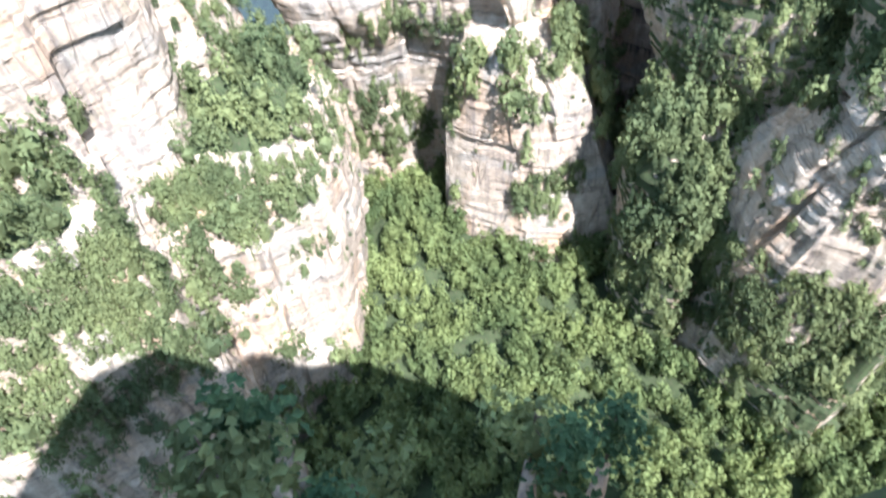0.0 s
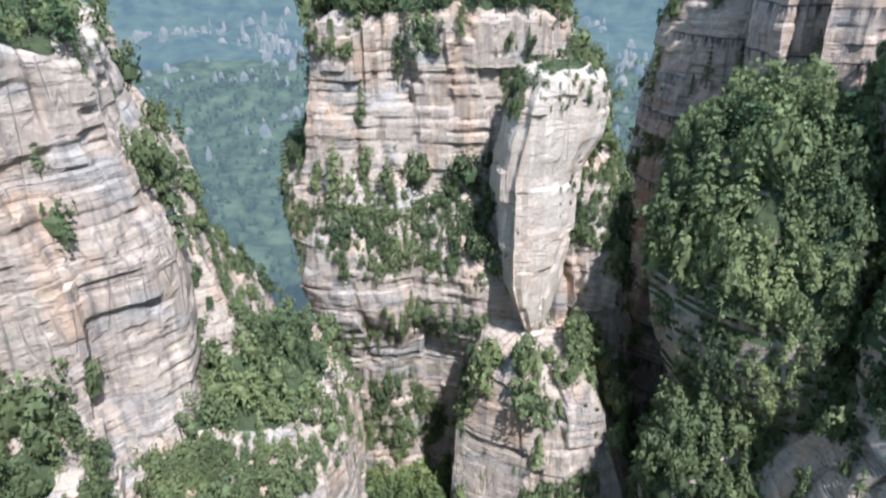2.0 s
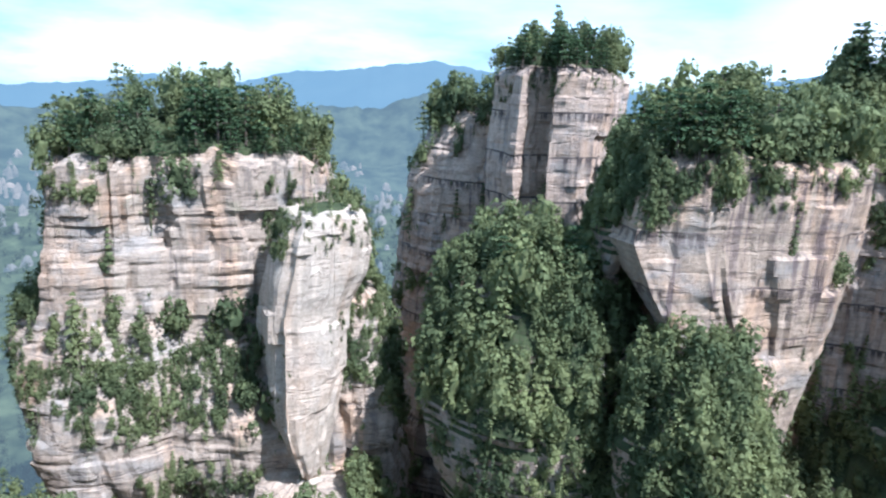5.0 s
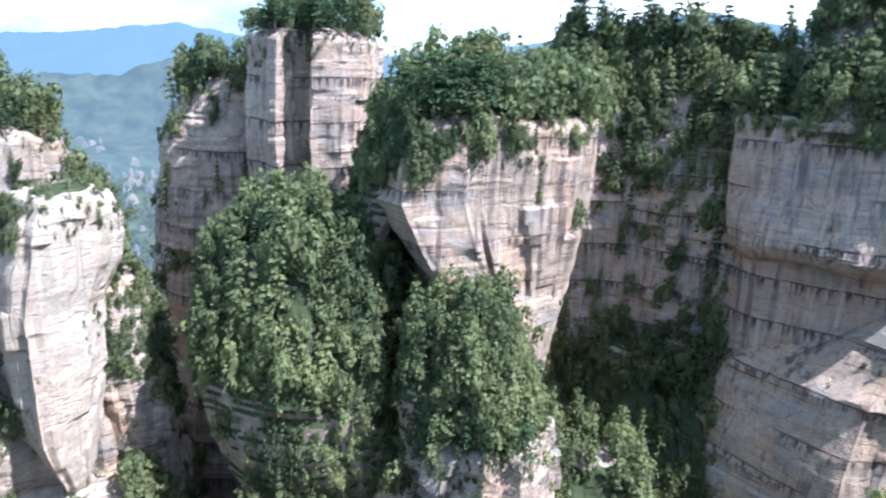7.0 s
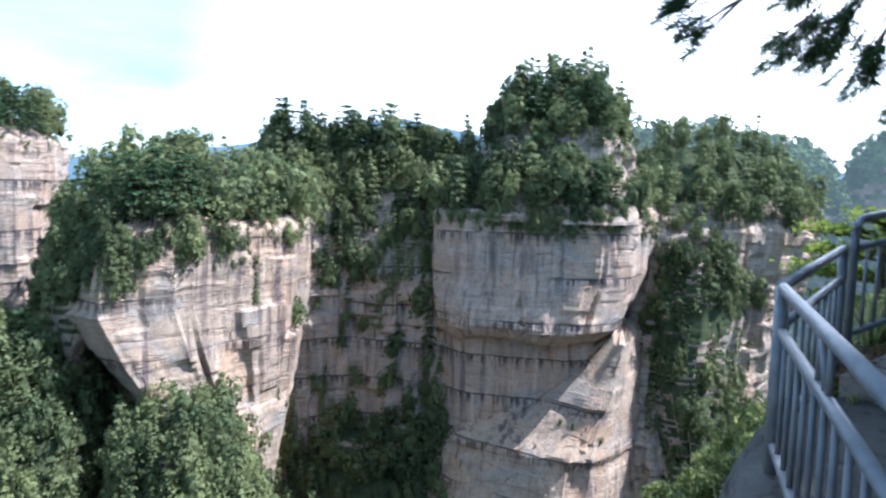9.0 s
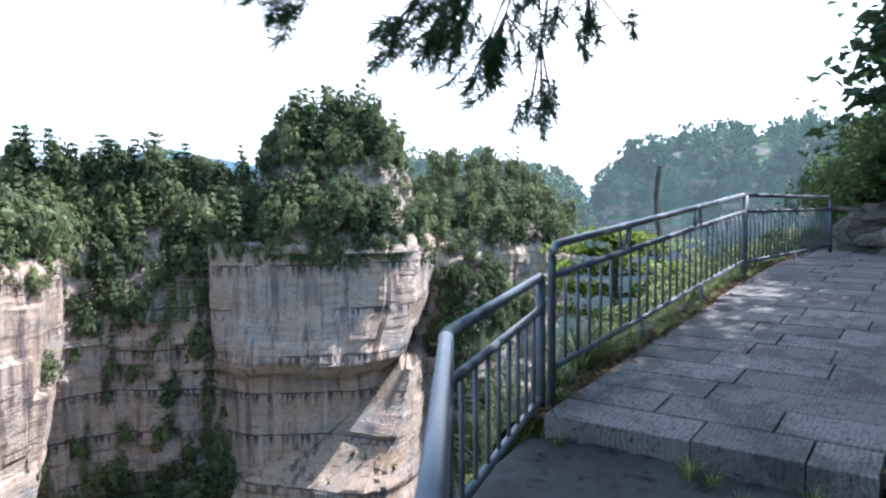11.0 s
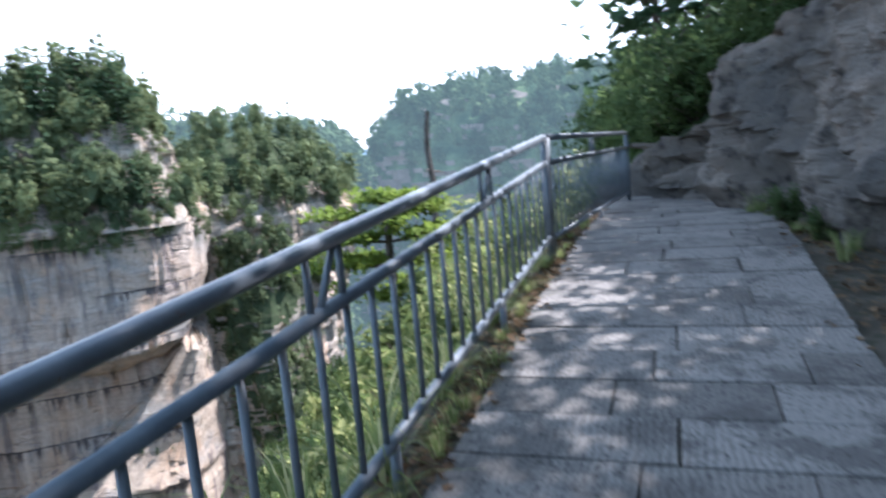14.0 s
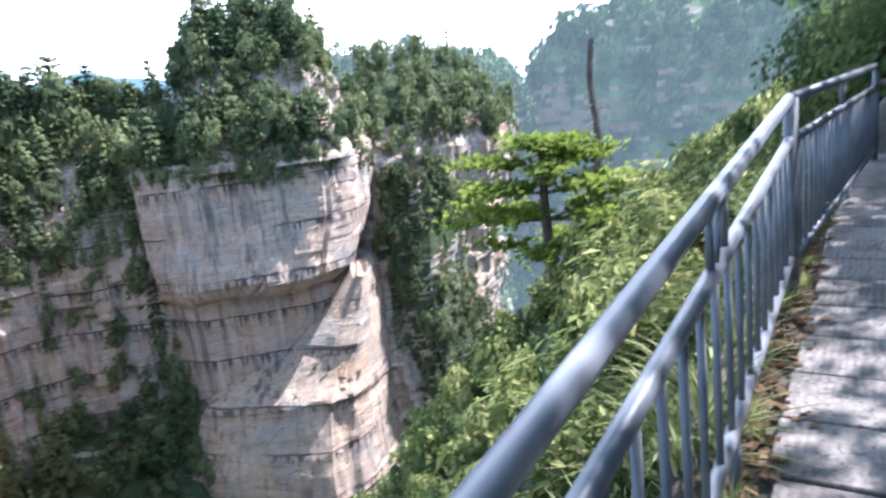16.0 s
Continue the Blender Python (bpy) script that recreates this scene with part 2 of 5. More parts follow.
def paving_material():
    k = Mat("paving_stone", 0.8, 0, 0.3)
    rnd = k.n.new("ShaderNodeObjectInfo").outputs["Random"]
    col = k.mix(k.ramp(rnd, ((0.0, 0.0), (1.0, 1.0))), (0.138, 0.120, 0.107), (0.245, 0.215, 0.192))
    col = k.mix(k.ramp(k.noise(2.2, 6, None, 0.7), ((0.49, 0.0), (0.58, 0.75))), col, (0.075, 0.066, 0.06))
    col = k.mix(k.ramp(k.noise(26, 5, None, 0.75), ((0.54, 0.0), (0.62, 0.85))), col, (0.045, 0.04, 0.036))
    col = k.mix(0.5, col, k.ramp(k.noise(60, 3), ((0.3, 0.65), (0.7, 1.25))), "MULTIPLY")
    wave = k.n.new("ShaderNodeTexWave")
    wave.inputs["Scale"].default_value, wave.inputs["Distortion"].default_value, wave.inputs["Detail"].default_value = 9.0, 7.0, 4
    turn = k.n.new("ShaderNodeMapping")
    turn.inputs["Rotation"].default_value = (0, 0, radians(-61))
    k.l.new(k.pos, turn.inputs["Vector"])
    k.l.new(turn.outputs["Vector"], wave.inputs["Vector"])
    col = k.mix(k.ramp(k.noise(1.6, 4), ((0.35, 0.06), (0.6, 0.42))), col, k.ramp(wave.outputs["Color"], ((0.15, 0.40), (0.6, 1.15))), "MULTIPLY")
    k.base(col).bump(k.mix(0.5, wave.outputs["Color"], k.noise(25, 5)), 0.4, 0.006)
    return k.m


def steel_material():
    k = Mat("painted_steel", 0.42, 0.0, 0.5)
    col = k.mix(k.ramp(k.noise(7, 5), ((0.4, 0.0), (0.65, 1.0))), (0.095, 0.108, 0.125), (0.145, 0.158, 0.175))
    col = k.mix(k.ramp(k.noise(14, 6, None, 0.7), ((0.66, 0.0), (0.72, 0.9))), col, (0.13, 0.075, 0.05))
    k.base(col).bump(k.noise(45, 4), 0.25, 0.002)
    return k.m


def dirt_material(name, a, b, c, scale=3.0, relief=0.03):
    k = Mat(name, 0.97, 0, 0.1)
    col = k.mix(k.ramp(k.noise(scale, 6, None, 0.65), ((0.35, 0.0), (0.65, 1.0))), a, b)
    col = k.mix(k.ramp(k.noise(scale * 5, 5, None, 0.7), ((0.52, 0.0), (0.66, 0.9))), col, c)
    k.base(col).bump(k.noise(scale * 8, 6, None, 0.7), 0.8, relief)
    return k.m


PAVING = paving_material()
STEEL = steel_material()
SOIL = dirt_material("leaf_litter_soil", (0.07, 0.058, 0.045), (0.13, 0.11, 0.085), (0.04, 0.045, 0.025))
GROUND = dirt_material("forest_floor", (0.030, 0.042, 0.021), (0.058, 0.075, 0.036), (0.065, 0.06, 0.04), 0.25)
TERRACE = dirt_material("worn_rock_floor", (0.055, 0.052, 0.048), (0.105, 0.098, 0.09), (0.03, 0.028, 0.025), 1.3)
WALLROCK = dirt_material("weathered_wall_rock", (0.13, 0.112, 0.10), (0.30, 0.235, 0.19), (0.05, 0.043, 0.04), 0.8, 0.14)
DEADWOOD = dirt_material("dead_wood", (0.085, 0.072, 0.062), (0.16, 0.135, 0.12), (0.08, 0.06, 0.05), 2.0)


# ---- mesh helpers ----
def mesh_from(name, verts, quads=None, tris=None, mats=(), smooth=False):
    verts = np.asarray(verts, np.float32).reshape(-1, 3)
    q = np.zeros((0, 4), np.int32) if quads is None else np.asarray(quads, np.int32).reshape(-1, 4)
    t = np.zeros((0, 3), np.int32) if tris is None else np.asarray(tris, np.int32).reshape(-1, 3)
    me = bpy.data.meshes.new(name)
    me.vertices.add(len(verts))
    me.vertices.foreach_set("co", verts.ravel())
    me.loops.add(q.size + t.size)
    me.loops.foreach_set("vertex_index", np.concatenate([q.ravel(), t.ravel()]))
    me.polygons.add(len(q) + len(t))
    start = np.concatenate([np.arange(len(q)) * 4, q.size + np.arange(len(t)) * 3])
    me.polygons.foreach_set("loop_start", start.astype(np.int32))
    me.polygons.foreach_set("use_smooth", np.full(len(q) + len(t), smooth))
    me.update(calc_edges=True)
    for m in mats:
        me.materials.append(m)
    return me


def vnoise(p, seed=0):
    """Smooth value noise in 0..1 at points (n, 3)."""
    p = np.asarray(p, float)
    i = np.floor(p).astype(np.int64)
    f = p - i
    f = f * f * (3 - 2 * f)

    def h(dx, dy, dz):
        n = ((i[:, 0] + dx) * 374761393 + (i[:, 1] + dy) * 668265263 + (i[:, 2] + dz) * 2147483647 + seed * 1274126177) & 0xFFFFFFFF
        n = ((n ^ (n >> 13)) * 1274126177) & 0xFFFFFFFF
        n = ((n ^ (n >> 16)) * 668265263) & 0xFFFFFFFF
        return ((n ^ (n >> 15)) & 0xFFFF) / 65535.0

    def mixx(dy, dz):
        return h(0, dy, dz) * (1 - f[:, 0]) + h(1, dy, dz) * f[:, 0]

    a = mixx(0, 0) * (1 - f[:, 1]) + mixx(1, 0) * f[:, 1]
    b = mixx(0, 1) * (1 - f[:, 1]) + mixx(1, 1) * f[:, 1]
    return a * (1 - f[:, 2]) + b * f[:, 2]


def fbm(p, octaves=4, seed=0):
    p = np.asarray(p, float)
    total, amp, norm = 0.0, 1.0, 0.0
    for k in range(octaves):
        total = total + amp * vnoise(p * 2 ** k + 17.3 * k, seed + k)
        norm += amp
        amp *= 0.5
    return total / norm


def hash1(a, b, seed=0):
    n = (np.asarray(a, np.int64) * 374761393 + np.asarray(b, np.int64) * 668265263 + seed * 974126177) & 0xFFFFFFFF
    n = ((n ^ (n >> 13)) * 1274126177) & 0xFFFFFFFF
    n = ((n ^ (n >> 16)) * 668265263) & 0xFFFFFFFF
    return ((n ^ (n >> 15)) & 0xFFFF) / 65535.0


def part(name, me, parent, label=""):
    ob = new(name, me)
    ob.parent = parent
    return tagged(ob, label) if label else ob


def grid_quads(rows, cols, closed=False):
    r, c = np.meshgrid(np.arange(rows - 1), np.arange(cols if closed else cols - 1), indexing="ij")
    c2 = (c + 1) % cols
    return np.stack([r * cols + c, r * cols + c2, (r + 1) * cols + c2, (r + 1) * cols + c], -1).reshape(-1, 4)


def leaf_quads(centres, normals, size, rng, tilt=0.7, long=1.3):
    """Small leaf-spray quads at the given places."""
    n = len(centres)
    nor = normals + rng.normal(0, tilt, (n, 3))
    nor /= np.linalg.norm(nor, axis=1)[:, None] + 1e-9
    a = np.cross(nor, rng.normal(0, 1, (n, 3)))
    a /= np.linalg.norm(a, axis=1)[:, None] + 1e-9
    b = np.cross(nor, a)
    s = (size * rng.uniform(0.6, 1.3, n))[:, None]
    a, b = a * s * 0.5 * long, b * s * 0.5
    bend = nor * s * 0.18
    v = np.stack([centres - a - bend, centres - b, centres + a - bend, centres + b], 1)
    return v.reshape(-1, 3), np.arange(n * 4).reshape(-1, 4)


def leaf_tris(centres, normals, size, rng, tilt=0.7):
    """Small pointed leaf sprays, one triangle each."""
    n = len(centres)
    nor = normals + rng.normal(0, tilt, (n, 3))
    nor /= np.linalg.norm(nor, axis=1)[:, None] + 1e-9
    a = np.cross(nor, rng.normal(0, 1, (n, 3)))
    a /= np.linalg.norm(a, axis=1)[:, None] + 1e-9
    b = np.cross(nor, a)
    s = (size * rng.uniform(0.6, 1.35, n))[:, None]
    v = np.stack([centres + a * s * 0.75, centres - a * s * 0.35 + b * s * 0.55, centres - a * s * 0.35 - b * s * 0.55], 1)
    return v.reshape(-1, 3), np.arange(n * 3).reshape(-1, 3)


def crown_points(kind, n, rng):
    """Places and outward directions of the leaf sprays of a tree one unit high, standing on 0."""
    if kind == "pine":
        layers = rng.integers(5, 8)
        zs = np.linspace(0.42, 0.97, layers)
        k = rng.integers(0, layers, n)
        ang = rng.uniform(0, 2 * np.pi, n)
        lobes = 0.6 + 0.4 * np.cos(ang * rng.integers(3, 5) + k * 2.1)
        rad = (0.40 * (1.08 - zs[k]) ** 0.55 + 0.05) * lobes * np.sqrt(rng.uniform(0.05, 1, n))
        p = np.stack([np.cos(ang) * rad, np.sin(ang) * rad, zs[k] + rng.normal(0, 0.016, n) - rad * 0.08], 1)
        d = np.stack([np.cos(ang) * 0.3, np.sin(ang) * 0.3, np.ones(n)], 1)
        return p, d
    blobs = rng.integers(7, 11)
    c = np.stack([rng.uniform(-0.26, 0.26, blobs), rng.uniform(-0.26, 0.26, blobs), rng.uniform(0.32, 0.82, blobs)], 1)
    c[0] = (0, 0, 0.78)
    r = rng.uniform(0.14, 0.24, blobs)
    k = rng.integers(0, blobs, n)
    d = rng.normal(0, 1, (n, 3))
    d[:, 2] = d[:, 2] * 0.8 + 0.35
    d /= np.linalg.norm(d, axis=1)[:, None]
    return c[k] + d * (r[k] * rng.uniform(0.75, 1.08, n))[:, None], d


def fir_points(n, rng):
    """Leaf sprays of a dense conical conifer with drooping tiers."""
    tiers = int(rng.integers(7, 10))
    z0 = np.linspace(0.16, 0.96, tiers)
    k = np.minimum((rng.random(n) ** 1.35 * tiers).astype(int), tiers - 1)
    ang = rng.uniform(0, 2 * np.pi, n)
    wide = (0.36 * (1.02 - z0[k]) ** 0.75 + 0.03) * (0.75 + 0.25 * np.cos(ang * 4 + k * 1.7))
    rad = wide * np.sqrt(rng.uniform(0.15, 1, n))
    p = np.stack([np.cos(ang) * rad, np.sin(ang) * rad, z0[k] + 0.05 - rad * 0.35 + rng.normal(0, 0.012, n)], 1)
    return p, np.stack([np.cos(ang) * 0.7, np.sin(ang) * 0.7, np.ones(n)], 1)


def crown_mesh(kind, n, size, rng):
    p, d = crown_points(kind, n, rng)
    return leaf_quads(p, d, size, rng, 0.45 if kind != "pine" else 0.35)


def core_blob(rng):
    """A rough low-poly inner crown that keeps light from passing straight through."""
    bm = bmesh.new()
    bmesh.ops.create_icosphere(bm, subdivisions=1, radius=0.19)
    v = np.array([x.co[:] for x in bm.verts])
    f = np.array([[x.index for x in y.verts] for y in bm.faces])
    bm.free()
    v = v * (0.7 + 0.5 * rng.random((len(v), 1))) * (1.05, 1.05, 1.1) + (0, 0, 0.56)
    return v, f


def tube(points, radii, sides=6):
    """Vertices and quads of a tapered tube along the points."""
    pts = np.asarray(points, float)
    rad = np.broadcast_to(np.asarray(radii, float), (len(pts),))
    tan = np.gradient(pts, axis=0)
    tan /= np.linalg.norm(tan, axis=1)[:, None] + 1e-9
    ref = np.where(np.abs(tan[:, 2:3]) > 0.9, np.array([[1.0, 0, 0]]), np.array([[0, 0, 1.0]]))
    a = np.cross(tan, ref)
    a /= np.linalg.norm(a, axis=1)[:, None] + 1e-9
    b = np.cross(tan, a)
    ang = np.linspace(0, 2 * np.pi, sides, endpoint=False)
    v = pts[:, None] + rad[:, None, None] * (np.cos(ang)[None, :, None] * a[:, None] + np.sin(ang)[None, :, None] * b[:, None])
    q = grid_quads(len(pts), sides, True)
    n = len(pts) * sides
    verts = np.concatenate([v.reshape(-1, 3), pts[:1], pts[-1:]])
    k = np.arange(sides)
    k2 = (k + 1) % sides
    tris = np.concatenate([np.stack([k2, k, np.full(sides, n)], 1), np.stack([k + n - sides, k2 + n - sides, np.full(sides, n + 1)], 1)])
    return verts, q, tris


class Bag:
    """Collects pieces of one mesh."""

    def __init__(self):
        self.v, self.q, self.t, self.n = [], [], [], 0

    def add(self, v, q=None, t=None):
        self.v.append(v)
        if q is not None and len(q):
            self.q.append(np.asarray(q) + self.n)
        if t is not None and len(t):
            self.t.append(np.asarray(t) + self.n)
        self.n += len(v)

    def mesh(self, name, mat, smooth=False):
        return mesh_from(name, np.concatenate(self.v), np.concatenate(self.q) if self.q else None, np.concatenate(self.t) if self.t else None, (mat,), smooth)


RNG = np.random.default_rng(7)
FAR_CROWNS = {"broad": [], "pine": []}
for kind_, count_ in (("broad", 6), ("pine", 4)):
    for _ in range(count_):
        spots_, ways_ = crown_points(kind_, 330 if kind_ == "broad" else 300, RNG)
        FAR_CROWNS[kind_].append((leaf_tris(spots_, ways_, 0.080 if kind_ == "broad" else 0.070, RNG, 0.28), core_blob(RNG)))


for _ in range(5):
    spots_, ways_ = fir_points(330, RNG)
    FAR_CROWNS["pine"].append((leaf_tris(spots_, ways_, 0.070, RNG, 0.25), core_blob(RNG)))


def forest(name, places, heights, mat, label, pines=0.2, seed=0, detail=1.0):
    """One sheet of woodland: many crowns, and a trunk under each, in one mesh."""
    rng = np.random.default_rng(seed)
    bag = Bag()
    for p, h in zip(places, heights):
        kind = "pine" if rng.random() < pines else "broad"
        (v, q), (cv, cf) = FAR_CROWNS[kind][rng.integers(len(FAR_CROWNS[kind]))]
        share = detail * (0.6 if h < 4.6 else 1.0)
        if share < 1:
            keep = int(len(q) * share)
            v, q = v[:keep * 3], q[:keep]
        a = rng.uniform(0, 6.283)
        rot = np.array([[math.cos(a), -math.sin(a), 0], [math.sin(a), math.cos(a), 0], [0, 0, 1]])
        s = h * np.array([rng.uniform(0.52, 0.85), rng.uniform(0.52, 0.85), 1.0])
        bag.add((v * s) @ rot.T + p, None, q)
        if kind == "broad":
            bag.add((cv * s) @ rot.T + p, None, cf)
        else:
            tv, tq, tt = tube([(0, 0, -0.1), (0, 0, 0.95)], [0.018, 0.006], 4)
            bag.add((tv * h) @ rot.T + p, tq, tt)
    if not bag.v:
        return None
    ob = new(name, bag.mesh(name, mat))
    return tagged(ob, label, "woodland", kind="stuff")


TREE_KINDS = []


def make_tree_kind(kind, rng):
    """A single tree, one metre high: a tapered trunk with limbs, and a crown of leaf sprays."""
    trunk = Bag()
    lean = rng.normal(0, 0.03, 2)
    pts = [(lean[0] * z * z, lean[1] * z * z, z) for z in np.linspace(-0.08, 0.92, 7)]
    trunk.add(*tube(pts, np.linspace(0.022, 0.005, 7), 6))
    for z in np.linspace(0.42, 0.85, 7):
        a, ln = rng.uniform(0, 6.283), rng.uniform(0.18, 0.32) * (1.15 - z)
        trunk.add(*tube([(0, 0, z), (math.cos(a) * ln * 0.5, math.sin(a) * ln * 0.5, z + 0.03), (math.cos(a) * ln, math.sin(a) * ln, z + 0.05)], [0.008, 0.005, 0.002], 4))
    crown = Bag()
    crown.add(*crown_mesh(kind, 460 if kind == "broad" else 420, 0.056 if kind == "broad" else 0.048, rng))
    if kind == "broad":
        cv, cf = core_blob(rng)
        crown.add(cv * (0.9, 0.9, 0.95), None, cf)
    return trunk.mesh("trunk", BARK, True), crown.mesh("crown", LEAF if kind == "broad" else LEAF_PINE), kind


for _ in range(4):
    TREE_KINDS.append(make_tree_kind("broad", RNG))
for _ in range(4):
    TREE_KINDS.append(make_tree_kind("pine", RNG))


def tree(p, h, which, turn, group, label):
    trunk_me, crown_me, kind = TREE_KINDS[which]
    ob = new("pine_tree" if kind == "pine" else "tree")
    ob.matrix_world = pose(*p, 0, 0, turn) @ Matrix.Diagonal((h, h, h, 1))
    part("trunk", trunk_me, ob)
    part("crown", crown_me, ob)
    return tagged(ob, label, "tree", group)


# ---- the gorge: rock masses round the viewpoint, by bearing (positive to the west of +y), distance and height ----
def polar(az, d, z=0.0):
    return np.array([-math.sin(radians(az)) * d, math.cos(radians(az)) * d, z])


def smooth_loop(pts, step, sharp=0.55):
    """A closed rounded outline through the points."""
    p = np.asarray(pts, float)
    n = len(p)
    out = []
    for i in range(n):
        a, b, c, d = p[i - 1], p[i], p[(i + 1) % n], p[(i + 2) % n]
        xy = [np.array([-math.sin(radians(k[0])), math.cos(radians(k[0]))]) * k[1] for k in (b, c)]
        m = max(2, int(np.linalg.norm(xy[1] - xy[0]) / step))
        for t in np.arange(m) / m:
            cr = 0.5 * ((2 * b) + (c - a) * t + (2 * a - 5 * b + 4 * c - d) * t * t + (3 * b - a - 3 * c + d) * t ** 3)
            out.append((1 - sharp) * cr + sharp * (b + (c - b) * t))
    return np.array(out)


def mass(name, label, outline, keys, mat, cap=8.0, step=1.3, rough=2.0, bed=3.2, seed=1, shrubs=0.05, woods=1.3, leaf=None,
         tree_h=(8, 14), pines=0.45, singles=0, steep=0.42, category="rock pillar", cap_woods=True, detail=1.0, beds=1.0, most=340, floor=None, wave=26.0, cells=1.0, sharp=0.55, belts=()):
    """A cliff or pillar. keys, from the top down: height, bulge towards the viewer, and the bearings of its two sides there.
    belts: wooded ledges as bearing, height, their half extents, density and tree heights."""
    rng = np.random.default_rng(seed)
    loop = smooth_loop(outline, step, sharp)
    lo, hi = loop[:, 0].max(), loop[:, 0].min()
    span = (loop[:, 0] - lo) / (hi - lo)
    cols = len(loop)
    kz = np.array([k[0] for k in keys])[::-1]
    top, bottom = keys[0][0], keys[-1][0]
    rows = max(4, int((top - bottom) / (step * 0.72)))
    z = np.linspace(bottom, top, rows)
    run = np.arange(1, cols + 1) * step
    sway = (fbm(np.stack([np.cos(run / run[-1] * 6.283) * run[-1] * 0.012, np.sin(run / run[-1] * 6.283) * run[-1] * 0.012, run * 0 + seed], 1), 3, seed + 31) - 0.5) * min(wave, 0.3 * (top - bottom))
    off = np.interp((z[:, None] + sway[None] * np.clip((top - z[:, None]) / 12, 0, 1)).ravel(), kz, [k[1] for k in keys[::-1]]).reshape(rows, cols)
    left = np.interp(z, kz, [k[2] for k in keys[::-1]])
    right = np.interp(z, kz, [k[3] for k in keys[::-1]])
    az = np.radians(left[:, None] + span[None] * (right - left)[:, None])
    d0 = loop[:, 1]
    depth = (d0 - d0.min()) / max(1.0, d0.max() - d0.min())
    d = d0[None] - off * (1 - 2 * depth)[None]
    x, y = -np.sin(az) * d, np.cos(az) * d
    pos = np.stack([x, y, np.broadcast_to(z[:, None], x.shape)], -1)
    tx, ty = np.roll(x, -1, 1) - np.roll(x, 1, 1), np.roll(y, -1, 1) - np.roll(y, 1, 1)
    ln = np.hypot(tx, ty) + 1e-9
    nx, ny = ty / ln, -tx / ln
    area = (x * np.roll(y, -1, 1) - np.roll(x, -1, 1) * y).sum()
    if area < 0:
        nx, ny = -nx, -ny
    flat = pos.reshape(-1, 3)
    warp = (fbm(flat * 0.03, 3, seed) - 0.5) * 4
    lay = (flat[:, 2] + warp + (vnoise(np.stack([flat[:, 2] * 0.11, flat[:, 2] * 0, flat[:, 2] * 0 + seed], 1), seed + 2) - 0.5) * bed * 2.6) / bed
    lk = np.floor(lay)
    u = np.tile(np.cumsum(np.hypot(np.diff(x[-1], append=x[-1][:1]), np.diff(y[-1], append=y[-1][:1]))), rows)
    blk = np.floor(u / (bed * 2.2) + hash1(lk, 0, seed) * 5)
    disp = (fbm(flat * (0.045, 0.045, 0.02), 4, seed + 3) - 0.5) * 2 * rough * 1.25
    disp += (hash1(lk, 7, seed) - 0.5) * rough * 0.22 * beds + (hash1(lk, blk, seed + 1) - 0.5) * rough * 0.42 * beds
    uw = u + (vnoise(flat * 0.06, seed + 13) - 0.5) * 5
    for wide, tall, amount in ((15.0, 46.0, 1.5 * cells), (7.0, 24.0, 0.8 * cells)):
        ck = np.floor(uw / wide)
        zk = np.floor(flat[:, 2] / tall + hash1(ck, 3, seed) * 3)
        disp += (hash1(ck, zk, seed + 14) - 0.5) * rough * amount + (uw / wide - ck - 0.5) * (hash1(ck, zk, seed + 15) - 0.5) * rough * amount * 1.4
    fr = lay - lk
    disp -= rough * 0.26 * beds * np.clip(1 - np.minimum(fr, 1 - fr) / 0.16, 0, 1) * (vnoise(flat * (0.07, 0.07, 0.2), seed + 9) > 0.52)
    joint = np.abs(vnoise(np.stack([u * 0.11, u * 0, flat[:, 2] * 0.008 + seed], 1), seed + 5) - 0.5)
    disp -= rough * 1.1 * np.clip(1 - joint / 0.022, 0, 1) * np.clip((vnoise(flat * 0.035, seed + 25) - 0.42) * 6, 0, 1)
    disp += (fbm(flat * 0.35, 2, seed + 6) - 0.5) * rough * 0.25
    disp = disp.reshape(rows, cols)
    pos[..., 0] += nx * disp
    pos[..., 1] += ny * disp
    dip = (vnoise(np.stack([run * 0.11, run * 0, run * 0 + seed], 1), seed + 16) - 0.5) * 4.5 + (vnoise(np.stack([run * 0.4, run * 0, run * 0 + seed], 1), seed + 17) - 0.5) * 2.2
    pos[..., 2] += dip[None] * (0.3 if sharp > 0.95 else 1.0) * np.clip((z[:, None] - top + 16) / 16, 0, 1)
    rim = pos[-1]
    centre = rim.mean(0)
    rings = [rim]
    n_ring = max(4, int(np.linalg.norm(rim - centre, axis=1).mean() / (step * 1.6)))
    for i in range(1, n_ring + 1):
        f = i / (n_ring + 0.35)
        r = rim * (1 - f) + centre * f
        r = r + np.stack([r[:, 0] * 0, r[:, 0] * 0, cap * (1 - (1 - f) ** 2) + (fbm(r * 0.08, 3, seed + 8) - 0.5) * 4 * min(1, 4 * f)], 1)
        rings.append(r)
    allv = np.concatenate([pos.reshape(-1, 3)] + rings[1:])
    quads = grid_quads(rows + n_ring, cols, True)
    if area < 0:
        quads = quads[:, ::-1]
    tip = len(allv)
    allv = np.concatenate([allv, [centre + (0, 0, cap)]])
    k = np.arange(cols) + (rows + n_ring - 1) * cols
    tris = np.stack([k, np.roll(k, -1), np.full(cols, tip)], 1)
    if area < 0:
        tris = tris[:, ::-1]
    # woodland where the rock is flat enough, shrubs in its cracks
    a, b, c, e = (allv[quads[:, i]] for i in range(4))
    nor = np.cross(c - a, e - b)
    size = np.linalg.norm(nor, axis=1) / 2
    nz = nor[:, 2] / (2 * size + 1e-9)
